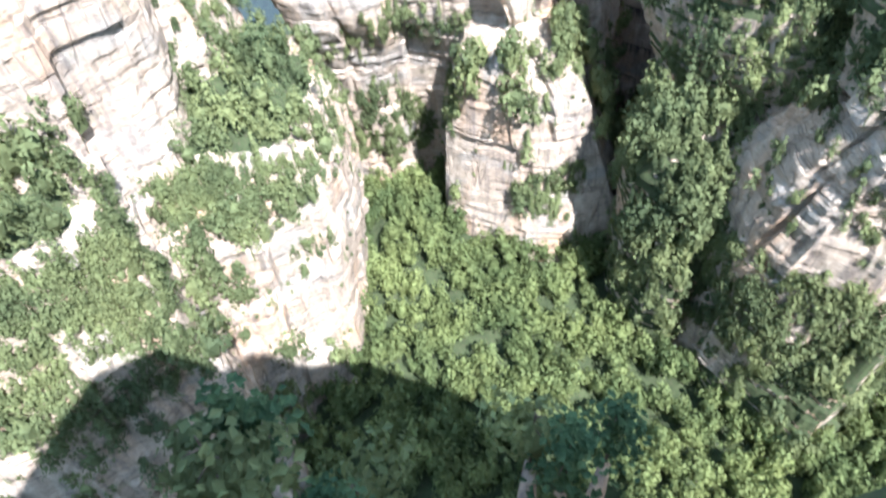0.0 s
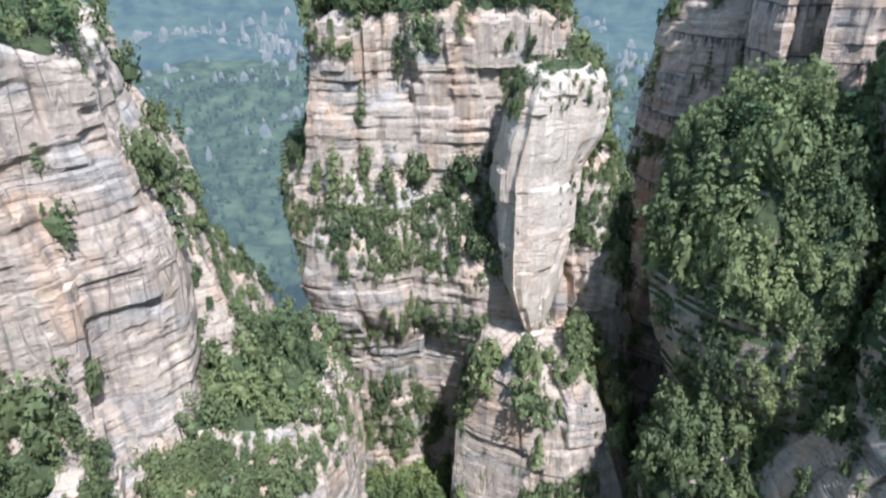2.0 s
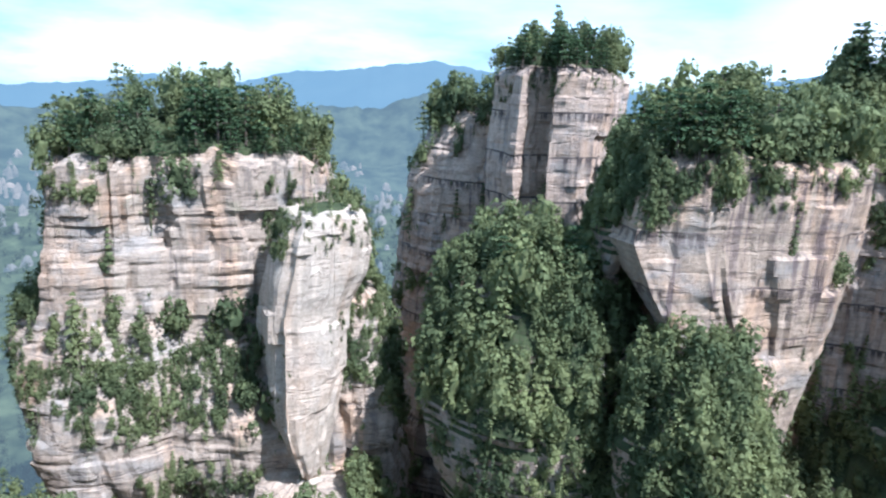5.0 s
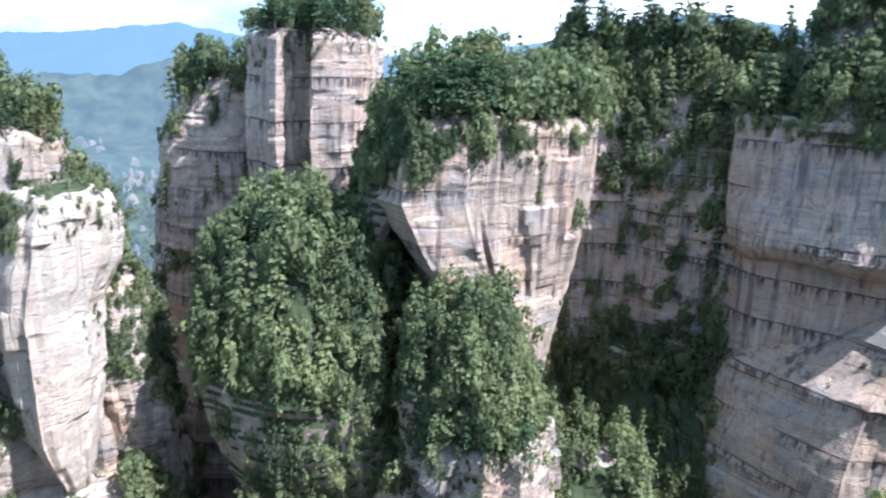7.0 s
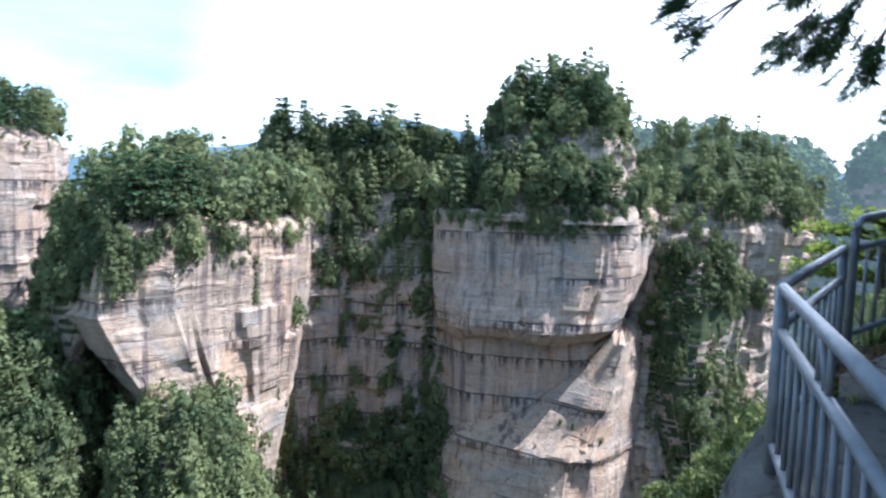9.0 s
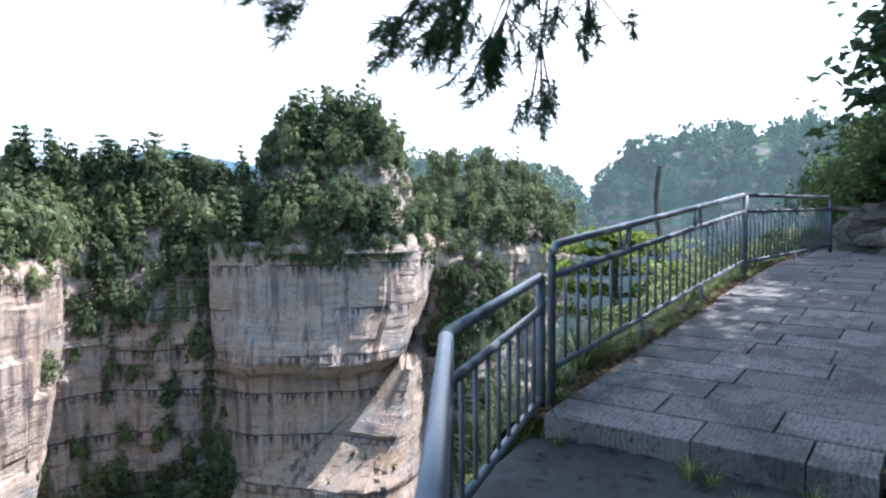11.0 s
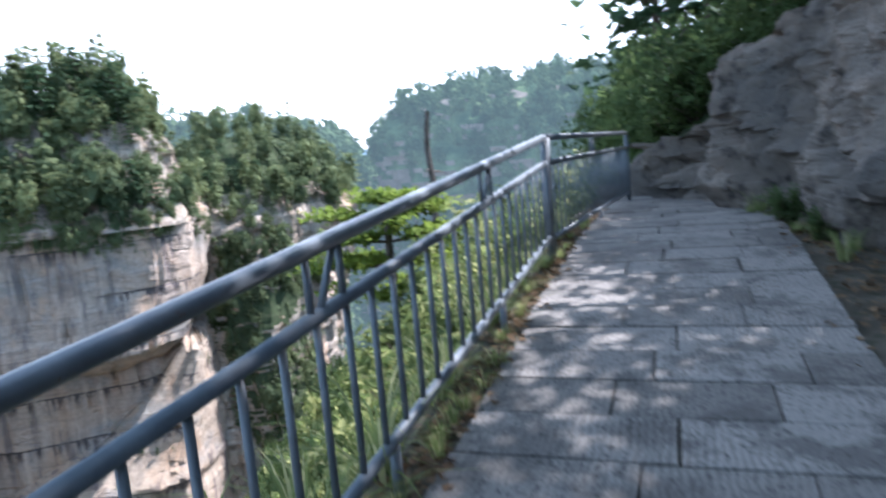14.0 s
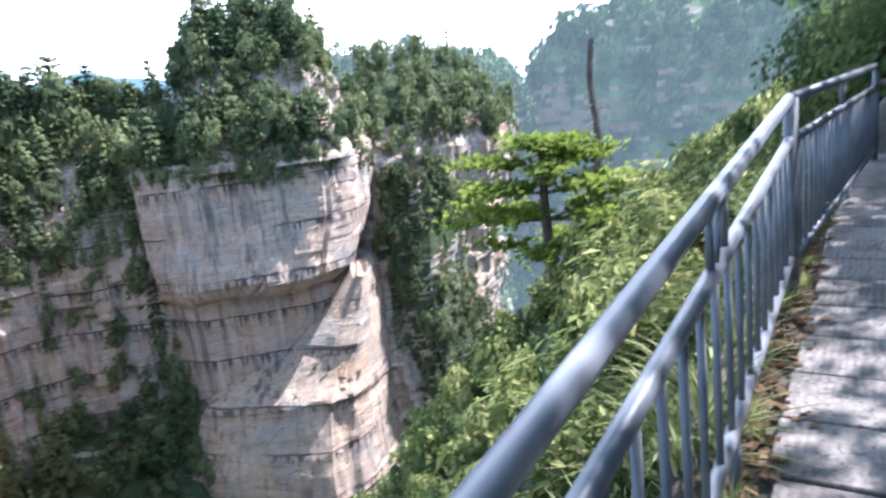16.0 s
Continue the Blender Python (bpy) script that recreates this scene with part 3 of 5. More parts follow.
    mid = (a + b + c + e) / 4
    is_cap = np.arange(len(quads)) >= (rows - 1) * cols
    patch = fbm(mid * 0.05, 3, seed + 11)
    shelf = np.zeros(len(quads), bool)
    shelf[:(rows - 1) * cols] = (np.diff(off, axis=0) / np.diff(z)[:, None] < -0.42).ravel() & cap_woods
    want = np.where(is_cap, 1.0 * cap_woods, np.where((nz > steep) | shelf, (patch > (0.22 if steep < 0.2 else 0.34)) * 0.9, 0)) * woods / 19.0
    want += np.where(is_cap, 0, shrubs * 2.6 * (patch > 0.50) * np.clip(nz + 0.5, 0.15, 1)) / 3.0 * (fr.reshape(rows, cols)[:-1].ravel()[np.minimum(np.arange(len(quads)), (rows - 1) * cols - 1)] < 0.4)
    # bushes hanging over the rim
    if cap_woods:
        high = ~is_cap & (mid[:, 2] > top - 9)
        want += np.where(high & (vnoise(mid * (0.09, 0.09, 0.05), seed + 18) > 0.34 + (top - mid[:, 2]) * 0.04), 0.26, 0)
    belted = np.zeros(len(quads), bool)
    low, tall = np.full(len(quads), 3.0), np.full(len(quads), 7.0)
    bearing = np.degrees(np.arctan2(-mid[:, 0], mid[:, 1]))
    for b_az, b_z, h_az, h_z, dense, h0, h1 in belts:
        here = ((bearing - b_az) / h_az) ** 2 + ((mid[:, 2] - b_z) / h_z) ** 2 + (fbm(mid * 0.11, 3, seed + 26) - 0.5) * 2.2 < 1
        here &= ~is_cap
        want += here * dense / 7.0
        belted |= here
        low[here], tall[here] = h0, h1
    me = mesh_from(name, allv, quads, tris, (mat, floor or GROUND), False)
    inner = np.arange(len(quads)) >= (rows + 1) * cols
    wooded = (steep < 0.2) & (patch > 0.22) & (nz > 0.05)
    soil = np.concatenate([(inner & cap_woods) | (~is_cap & wooded), np.full(len(tris), cap_woods)])
    me.polygons.foreach_set("material_index", soil.astype(np.int32))
    ob = tagged(new(name, me), label, category, kind="structure")
    facing = -(nor * mid).sum(1) / (2 * size * np.linalg.norm(mid, axis=1) + 1e-9)
    seen = (facing > -0.1) | (is_cap & (np.hypot(mid[:, 0], mid[:, 1]) < np.hypot(*centre[:2]) + 12))
    want = np.where(seen & (mid[:, 2] > -182), want, 0) * size
    want *= min(1.0, most / max(1.0, want.sum()))
    pick = rng.random(len(quads)) < want
    places = mid[pick] + rng.normal(0, 0.5, (pick.sum(), 3)) * (1, 1, 0)
    big = is_cap[pick] | (nz[pick] > steep)
    heights = np.where(big, rng.uniform(*tree_h, pick.sum()), rng.uniform(1.6, 4.5, pick.sum()))
    heights = heights * np.where(big & (rng.random(pick.sum()) < 0.35), rng.uniform(1.2, 1.6, pick.sum()), 0.88)
    hung = belted[pick]
    heights = np.where(hung, low[pick] + (tall - low)[pick] * rng.random(pick.sum()), heights)
    big &= ~hung
    places[:, 2] -= heights * np.where(big, 0.12 if floor is None else 0.36, 0.40)
    order = np.argsort(np.where(is_cap[pick], np.hypot(places[:, 0], places[:, 1]) - places[:, 2] * 0.5, 1e9))
    single = order[:singles] if singles else []
    for i in single:
        which = int(rng.integers(4, 8) if rng.random() < pines * 1.5 else rng.integers(0, 4))
        tree(places[i], heights[i], which, rng.uniform(0, 360), "trees on the cliff tops", "tall green pine rooted on a cliff top" if which > 3 else "leafy green tree rooted on a cliff top")
    rest = np.setdiff1d(np.arange(len(places)), single)
    if len(rest):
        forest(name + "_woodland", places[rest], heights[rest], leaf or LEAF, "dense green trees and shrubs clinging to the sandstone cliff", pines, seed + 20, detail)
    return ob


# ---- ground: one sheet, a deep valley that rises to far wooded slopes ----
def ground_height(x, y):
    d = np.hypot(x, y)
    az = np.degrees(np.arctan2(-x, y))
    p = np.stack([x, y, x * 0], 1)
    z = -184 + (fbm(p * 0.012, 3, 40) - 0.5) * 26
    rise = np.clip((d - 420) / 1900, 0, 1.6)
    z = z + rise ** 0.8 * (85 + 60 * (fbm(p * 0.0016, 3, 41) - 0.5)) + np.clip(d - 420, 0, 300) / 300 * (fbm(p * 0.005, 4, 42) - 0.5) * 90
    return np.where(d > 3200, np.minimum(z, -40), z), az


def build_ground():
    radius = np.concatenate([np.linspace(0, 300, 60), np.geomspace(306, 2600, 130), np.geomspace(2800, 4900, 8)])
    ang = np.radians(np.linspace(0, 360, 360, endpoint=False))
    r, a = np.meshgrid(radius, ang, indexing="ij")
    x, y = (-np.sin(a) * r).ravel(), (np.cos(a) * r).ravel()
    z, _ = ground_height(x, y)
    z = z + (r.ravel() > 330) * (fbm(np.stack([x, y, z * 0], 1) * 0.09, 2, 43) - 0.4) * 9
    q = grid_quads(len(radius), 360, True)[:, ::-1]
    rq = r.ravel()[q[:, 0]]
    far = (rq > 300).astype(int) + (rq > 1000)
    # beyond 300 m the ground's materials carry the haze as a faint glow
    me = mesh_from("ground", np.stack([x, y, z], 1), q, None, (GROUND, MID_WOOD_HAZE, FAR_WOOD_HAZE))
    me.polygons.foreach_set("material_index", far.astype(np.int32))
    tagged(new("ground", me), "wooded valley floor that rises to hazy far slopes", "ground", kind="structure")


build_ground()


def valley_woods():
    rng = np.random.default_rng(50)
    n = 2600
    az, d = rng.uniform(-62, 48, n), np.sqrt(rng.uniform(62 ** 2, 235 ** 2, n))
    x, y = -np.sin(np.radians(az)) * d, np.cos(np.radians(az)) * d
    z, _ = ground_height(x, y)
    h = rng.uniform(10, 17, n)
    forest("valley_woodland", np.stack([x, y, z - 2.5], 1), h, LEAF_FLOOR, "dense sunlit green treetops on the valley floor", 0.08, 51, 0.65)
    n = 3000
    az, d = rng.uniform(-26, 40, n), np.sqrt(rng.uniform(235 ** 2, 900 ** 2, n))
    x, y = -np.sin(np.radians(az)) * d, np.cos(np.radians(az)) * d
    z, _ = ground_height(x, y)
    near = d < 330
    # both woodlands have haze put into their leaf colour as emission
    for sel, mat, nm, det in ((near, LEAF_HAZE, "hazy_woodland", 0.45), (~near, MID_WOOD_HAZE, "distant_woodland", 0.2)):
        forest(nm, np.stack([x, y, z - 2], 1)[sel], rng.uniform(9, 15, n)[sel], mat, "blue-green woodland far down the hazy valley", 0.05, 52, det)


valley_woods()

mass("left_cliff", "tall pink banded sandstone cliff with a wooded top", [(25.3, 168), (29, 154), (36, 144), (46, 140), (58, 150), (60, 235), (42, 262), (28, 218)],
     [(-17, 0, 25.6, 60), (-34, 0, 24.8, 60), (-46, 1, 23.2, 60), (-60, 2, 21.2, 60), (-72, 3, 20.8, 60), (-84, 4, 20.8, 60), (-96, 8, 21.2, 60), (-118, 16, 21, 60), (-188, 40, 18, 60)],
     ROCK, cap=7, seed=3, shrubs=0.05, singles=26)
mass("left_ledge", "rounded sandstone shoulder topped with bushes", [(19.5, 178), (23, 168), (29, 170), (30, 195), (21, 200)],
     [(-57, -4, 21.4, 28), (-62, 0, 20.4, 29), (-75, 4, 19.6, 30), (-100, 14, 16, 32), (-188, 30, 13, 36)], ROCK, cap=2, seed=4, shrubs=0.14, tree_h=(4, 7), belts=((23.5, -72, 4, 7, 1.2, 4, 8), (20, -84, 4, 10, 0.9, 4, 8)))
mass("left_lower_slope", "shrub-covered rocky slope under the cliff", [(31, 155), (38, 128), (48, 112), (62, 112), (66, 170), (42, 180)],
     [(-92, -8, 31, 64), (-110, 0, 31, 64), (-125, 4, 30, 65), (-140, 12, 28, 66), (-188, 26, 24, 68)], ROCK, cap=6, seed=5, shrubs=0.3, steep=0.3, woods=2.0, most=1200, detail=0.55, belts=((47, -114, 13, 18, 2.0, 6, 10), (36, -104, 6, 12, 2.0, 6, 10)))
mass("bastion", "bright stepped sandstone bastion with bushes on its ledges", [(8.6, 132), (14, 124), (24, 121), (34, 126), (38, 165), (30, 205), (13, 208), (7.5, 170)],
     [(-106, -12, 9.5, 33), (-112, -8, 9, 34), (-117, -1, 8.6, 34.5), (-133, 1, 8.4, 35), (-136, 4, 8.4, 35), (-160, 6, 9, 36), (-188, 12, 10, 37)], ROCK, cap=10, seed=6, most=1500, detail=0.5, beds=0.7, shrubs=0.3, woods=1.6, tree_h=(5, 11), belts=((31, -110, 7, 13, 2.0, 6, 10), (22, -110, 7, 7, 1.6, 5, 9), (16, -131, 3, 5, 1.0, 3, 6), (22.5, -140, 2.5, 4, 1.0, 3, 5), (12, -112, 5, 5, 1.0, 4, 7)))
mass("centre_pillar", "huge pink sandstone pillar crowned with trees", [(10.3, 206), (6, 199), (2, 201), (-3, 197), (-10.3, 201), (-12.5, 216), (-10.5, 255), (0, 268), (9, 252)],
     [(-19, 0, 10.2, -10.8), (-35, 0, 10.4, -12), (-42, 0, 10.8, -13.6), (-62, 1, 11.4, -14), (-70, 2, 13.2, -14.2), (-74, 6, 13.4, -14.4), (-92, 17, 12.8, -15), (-96, 17, 12.6, -15), (-114, 17, 10.5, -15), (-122, 12, 11, -15), (-140, 8, 10.5, -15), (-188, 8, 10, -16)],
     ROCK, cap=15, seed=7, most=1300, detail=0.75, shrubs=0.08, singles=60, tree_h=(8, 13),
     belts=((4, -80, 8, 11, 1.3, 5, 9), (11.5, -78, 3, 7, 1.0, 4, 7), (2, -108, 6, 6, 1.2, 4, 8), (8, -116, 4, 5, 1.0, 4, 7), (-7.5, -29, 3.5, 6, 1.0, 3, 6), (-6, -42, 1.6, 8, 1.0, 3, 6), (7.5, -24, 4, 5, 1.0, 4, 7), (4.5, -150, 4.5, 20, 1.3, 6, 10), (8.3, -62, 1.0, 6, 1.0, 3, 5)))
mass("pale_blade", "pale freshly split sandstone spire leaning on the pillar", [(-4.8, 190), (-5.3, 178), (-6.6, 170), (-8.4, 172), (-10.6, 176), (-12.2, 184), (-11, 200), (-6, 202)],
     [(-30, -3, -7.0, -13.4), (-36, -1, -6.0, -14.2), (-46, 0, -5.2, -13.8), (-56, 0, -4.7, -12.4), (-77, 1, -4.9, -12.2), (-87, 1, -5.3, -11.6), (-95, 0, -6.4, -10.9), (-103, -3, -7.6, -10.4), (-110, -9, -7.4, -10.8), (-140, -9, -6, -12)],
     ROCK_PALE, cap=2, seed=8, rough=2.2, bed=9.0, beds=0.15, cells=0.9, wave=8, shrubs=0.03, steep=0.7, sharp=1.0, tree_h=(3, 5), belts=((-6.2, -36, 1.2, 5, 1.2, 3, 5), (-11, -60, 0.6, 6, 0.8, 2, 3)))
mass("blade_base", "broad pale sandstone foot of the spire", [(-1.8, 170), (-9, 160), (-17, 167), (-16.5, 192), (-2.5, 197)],
     [(-108, -4, -4.4, -12.5), (-118, -1, -3.2, -15), (-134, 0, -1.9, -17.6), (-155, 2, -1.5, -20), (-166, 4, -1.4, -21.5), (-190, 8, -1, -22)], ROCK, cap=3, seed=9, beds=0.5, shrubs=0.12, cap_woods=False, belts=((-14, -155, 3.5, 12, 1.0, 4, 8), (-2.6, -125, 1.5, 14, 1.0, 4, 7), (-10, -118, 1.2, 4, 0.8, 2, 4)))
mass("pillar_shoulder", "ledged sandstone shoulder with shrubs beside the spire", [(-10.5, 196), (-14, 190), (-17.5, 193), (-18.5, 215), (-11, 222)],
     [(-58, -4, -11, -14.6), (-70, 0, -11, -15.6), (-88, 5, -11, -17), (-92, 6, -11, -17), (-116, 6, -11, -17.4), (-120, 9, -11, -18), (-188, 16, -11, -18)], ROCK, cap=3, seed=10, shrubs=0.08, steep=0.3, belts=((-14.6, -70, 3.6, 15, 1.3, 4, 8),))
mass("wooded_knoll", "steep knoll covered in dense forest", [(-18.3, 168), (-23, 152), (-30, 148), (-37, 152), (-42, 195), (-30, 214), (-20, 208)],
     [(-46, -16, -21.5, -35.5), (-58, -9, -19.8, -38), (-76, -2, -18.8, -38), (-92, -3, -20.0, -39), (-112, -9, -22.5, -40), (-130, -14, -25, -41), (-188, -22, -28, -42)], ROCK, cap=9, seed=11, most=1300, detail=0.6, shrubs=0.3, woods=1.5, steep=0.08, tree_h=(8, 13), singles=20, belts=((-29, -98, 7, 16, 0.9, 5, 9), (-31, -122, 8, 14, 0.9, 5, 9)), category="wooded hill")
mass("lit_spur", "sunlit wooded spur under the forested knoll", [(-19, 158), (-21, 145), (-25, 138), (-30, 137), (-34, 146), (-34, 176), (-24, 180)],
     [(-115, -12, -22.5, -31), (-122, -7, -21.5, -32.5), (-134, -2, -21, -33.5), (-150, 3, -21, -34), (-188, 10, -21, -34)], ROCK, cap=4, seed=37, shrubs=0.3, woods=1.8, steep=0.08, tree_h=(8, 13), most=420, detail=0.8, category="wooded hill")
mass("low_shelf", "pale eroded rock shelf above the valley trees", [(-28, 146), (-33, 132), (-40, 125), (-47, 128), (-51, 150), (-49, 172), (-31, 170)],
     [(-82, -6, -39.5, -50), (-94, -1, -36.5, -50.5), (-105, 0, -33.5, -51), (-116, 2, -31, -52), (-126, 3, -29, -52), (-138, 2, -28.5, -52), (-188, 4, -28, -52)], ROCK, cap=4, rough=2.8, seed=12, shrubs=0.15, beds=0.5, woods=1.8, tree_h=(6, 11), singles=12, wave=5, belts=((-36, -118, 1.5, 4, 0.8, 3, 6), (-45, -104, 5, 9, 1.0, 4, 8), (-33, -152, 9, 17, 1.7, 6, 11), (-44, -146, 8, 20, 1.7, 6, 11)), most=700, detail=0.7)
mass("valley_spur", "low forested spur rising from the valley floor", [(-27, 160), (-34, 132), (-42, 120), (-54, 118), (-54, 165), (-30, 178)],
     [(-132, -22, -40, -53), (-145, -14, -36, -53), (-162, -5, -31, -53), (-188, 4, -27, -53)], ROCK, cap=5, seed=36, shrubs=0.3, woods=1.6, steep=0.08, tree_h=(8, 13), most=420, detail=0.8, category="wooded hill")
mass("twin_pillars", "twin sandstone towers split by a deep cleft", [(-24, 226), (-25.4, 216), (-26.6, 208), (-27.3, 213), (-29.7, 216), (-30.0, 206), (-32.5, 206), (-34.8, 213), (-36.5, 240), (-25, 246)],
     [(10, 0, -24, -34.9), (-20, 0, -23.6, -34.8), (-34, -1, -24, -35), (-42, -3, -25.5, -35), (-52, -4, -27, -36), (-60, -8, -27, -40), (-188, -4, -24, -42)], ROCK_GREY, cap=9, seed=13, wave=6, rough=1.4, sharp=1.0, shrubs=0.02, singles=30, pines=0.7, tree_h=(7, 11), woods=1.8, beds=0.7)
mass("shaded_shoulder", "wooded sandstone shoulder behind the gorge", [(-16.4, 262), (-19, 244), (-24, 240), (-27, 262), (-25, 300), (-17, 300)],
     [(-4, -10, -19.8, -25), (-16, -4, -18.3, -26), (-40, 0, -17, -26), (-70, 3, -16.5, -26), (-188, 14, -16, -26)], ROCK_GREY, cap=8, seed=14, shrubs=0.3, steep=0.3)
mass("middle_cliff", "overhanging sandstone cliff streaked dark, with a wooded top", [(-34.4, 168), (-36.5, 158), (-44, 166), (-49, 175), (-52.6, 186), (-54, 205), (-50, 240), (-36, 220)],
     [(-12, 0, -35.5, -52.7), (-22, 1, -34.6, -52.6), (-28, 1, -34.4, -52.4), (-40, 0, -36.6, -52), (-50, -2, -38.8, -51.6), (-58, -3, -40.5, -51.2), (-60, 1, -41, -51), (-75, 5, -41, -50), (-100, 10, -40, -49), (-188, 20, -38, -48)],
     ROCK_STREAK, cap=12, rough=1.7, beds=0.4, cells=0.7, seed=15, wave=6, most=760, shrubs=0.012, singles=60, woods=1.5, sharp=0.9, belts=((-37, -17, 4, 8, 1.5, 5, 9), (-43, -13, 4, 4, 1.2, 4, 7), (-44, -68, 2.2, 6, 1.0, 3, 6)))
mass("middle_slope", "steep forest spilling down under the cliff", [(-35, 152), (-40, 140), (-47, 138), (-51, 150), (-50, 180), (-37, 180)],
     [(-60, -10, -38.5, -46), (-76, -3, -36.5, -48.5), (-92, 1, -37, -50), (-104, -6, -40, -51), (-118, -14, -43, -52), (-188, -16, -44, -53)], ROCK, cap=6, seed=16, most=850, detail=0.6, shrubs=0.3, woods=1.5, steep=0.08, tree_h=(7, 11), belts=((-45, -108, 6, 15, 1.0, 5, 9),), category="wooded hill")
mass("gully_slope", "sunlit trees on the slope at the mouth of the recess", [(-45, 172), (-49, 160), (-54, 158), (-60, 166), (-61, 188), (-46, 190)],
     [(-97, -10, -47, -57.5), (-106, -3, -45.5, -59.5), (-122, 3, -44.5, -61), (-188, 18, -44, -62)], ROCK, cap=3, seed=38, shrubs=0.3, woods=1.8, steep=0.08, tree_h=(8, 12), most=320, detail=0.8, category="wooded hill")
mass("recess_cliff", "shaded back wall of the recess between two cliffs", [(-48, 226), (-56, 228), (-65.5, 224), (-67, 275), (-47, 275)],
     [(8, -28, -48, -66), (-10, -14, -48, -66), (-32, -1, -48, -66), (-36, 0, -48, -66), (-68, 1, -48, -66), (-100, 4, -48, -66), (-188, 10, -48, -66)], ROCK_GREY, cap=5, seed=17, most=850, wave=10, shrubs=0.04, singles=30, steep=0.25, woods=2.4)
mass("recess_slope", "dark trees filling the shaded foot of the recess", [(-48, 214), (-54, 208), (-60, 207), (-66, 214), (-66, 240), (-48, 240)],
     [(-86, -12, -50, -65), (-96, -2, -49.5, -66), (-114, 8, -49, -68), (-188, 24, -48, -70)], ROCK_GREY, cap=4, seed=18, most=520, detail=0.7, shrubs=0.3, woods=1.5, steep=0.08, tree_h=(7, 11), category="wooded hill")
mass("dome_cliff", "grey-pink overhanging sandstone cliff with a deep ledge", [(-62.5, 220), (-66, 211), (-72, 206), (-78, 206), (-81.2, 213), (-82.5, 240), (-75, 275), (-63, 266)],
     [(-8, 0, -62.6, -81.2), (-26, 1, -63, -80.8), (-42, 6, -63.4, -79.2), (-46, 2, -63.6, -78), (-48, -5, -63.8, -77.6), (-60, -6, -63.8, -78), (-74, -5, -63.8, -78.6), (-110, 2, -62, -79.2), (-188, 10, -60, -80)],
     ROCK_GREY, cap=7, rough=1.8, beds=0.3, cells=0.55, seed=19, wave=5, most=520, shrubs=0.0, singles=40, sharp=0.85, steep=0.7, belts=((-74, -10, 6, 4, 1.4, 4, 8), (-66, -9, 4, 3, 1.2, 4, 7)), woods=1.5, tree_h=(8, 14))
mass("dome_top", "rounded rock crown on the cliff, thick with trees", [(-65.6, 230), (-69, 221), (-76, 218), (-79.6, 223), (-81, 248), (-72, 262), (-65.6, 252)],
     [(15, -3, -66.6, -79), (12, -1, -66.2, -79.2), (4, 0, -65.8, -79.6), (-1, 5, -64.6, -80.5), (-10, 14, -63.4, -81.5)], ROCK, cap=18, seed=21, shrubs=0.08, steep=0.5, singles=36, woods=1.6, tree_h=(8, 14))
mass("dome_foot", "sunlit pale ramp of broken sandstone under the overhang", [(-64, 218), (-70, 209), (-75, 205), (-78.5, 212), (-82.4, 232), (-82, 256), (-64, 252)],
     [(-46, -5, -77.2, -80.4), (-58, 0, -73.5, -81.2), (-66, 4, -70, -81.6), (-74, 8, -66.5, -82.0), (-79, 13, -64.6, -82.2), (-82, 12, -64, -82.2), (-98, 18, -62.4, -82.4), (-188, 40, -60, -83)], ROCK_STREAK, cap=1, steep=0.97, seed=29, wave=4, rough=1.6, shrubs=0.01, cap_woods=False, beds=0.3)
mass("ridge_cliff", "broken pale sandstone band under the ridge's trees", [(-78.5, 252), (-81, 238), (-85, 242), (-89, 256), (-92.2, 282), (-92, 345), (-79, 330)],
     [(-8, -8, -78.5, -91.5), (-13, -2, -78.5, -92.3), (-26, 0, -78.5, -92.3), (-36, 1, -78.5, -91.8), (-48, 8, -78.5, -91), (-70, 14, -78, -91), (-188, 40, -78, -91)], ROCK, cap=27, rough=3.4, seed=33, wave=16, shrubs=0.16, woods=1.8, most=620, steep=0.3, singles=24, detail=0.8)
mass("ridge_slope", "steep wooded crag beside the overhanging cliff", [(-79.5, 236), (-81.5, 224), (-84.5, 222), (-87.5, 236), (-88.4, 270), (-80, 270)],
     [(-27, -10, -81.6, -87.5), (-42, -3, -80.8, -88.4), (-64, 1, -80.2, -88), (-80, 4, -81.4, -88.4), (-100, 5, -82, -88.6), (-188, 16, -81, -89)], ROCK, cap=7, seed=34, shrubs=0.3, woods=1.8, steep=0.08, tree_h=(6, 10), most=950, detail=0.7, category="wooded hill")
mass("middle_shoulder", "leafy shoulder hanging over the cliff's edge", [(-31.6, 186), (-33, 172), (-36, 163), (-38.4, 166), (-38, 190), (-32, 196)],
     [(-12, -4, -34, -38.2), (-20, -1, -32.8, -38), (-28, 0, -32.2, -36.5), (-36, -4, -32.6, -35.4), (-46, -10, -33.4, -35)], ROCK_STREAK, cap=4, seed=35, shrubs=0.4, woods=2.0, steep=0.05, tree_h=(6, 9), most=150, category="wooded ledge")
# both ridges have haze put into rock and foliage as emission
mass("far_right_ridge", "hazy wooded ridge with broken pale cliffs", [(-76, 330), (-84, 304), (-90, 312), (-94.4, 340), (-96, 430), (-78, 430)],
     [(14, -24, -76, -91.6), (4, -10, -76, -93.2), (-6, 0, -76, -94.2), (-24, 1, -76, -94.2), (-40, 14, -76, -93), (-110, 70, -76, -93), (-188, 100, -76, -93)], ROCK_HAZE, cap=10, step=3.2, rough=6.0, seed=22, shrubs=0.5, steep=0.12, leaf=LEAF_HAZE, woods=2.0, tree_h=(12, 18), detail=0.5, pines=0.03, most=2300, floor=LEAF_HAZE)
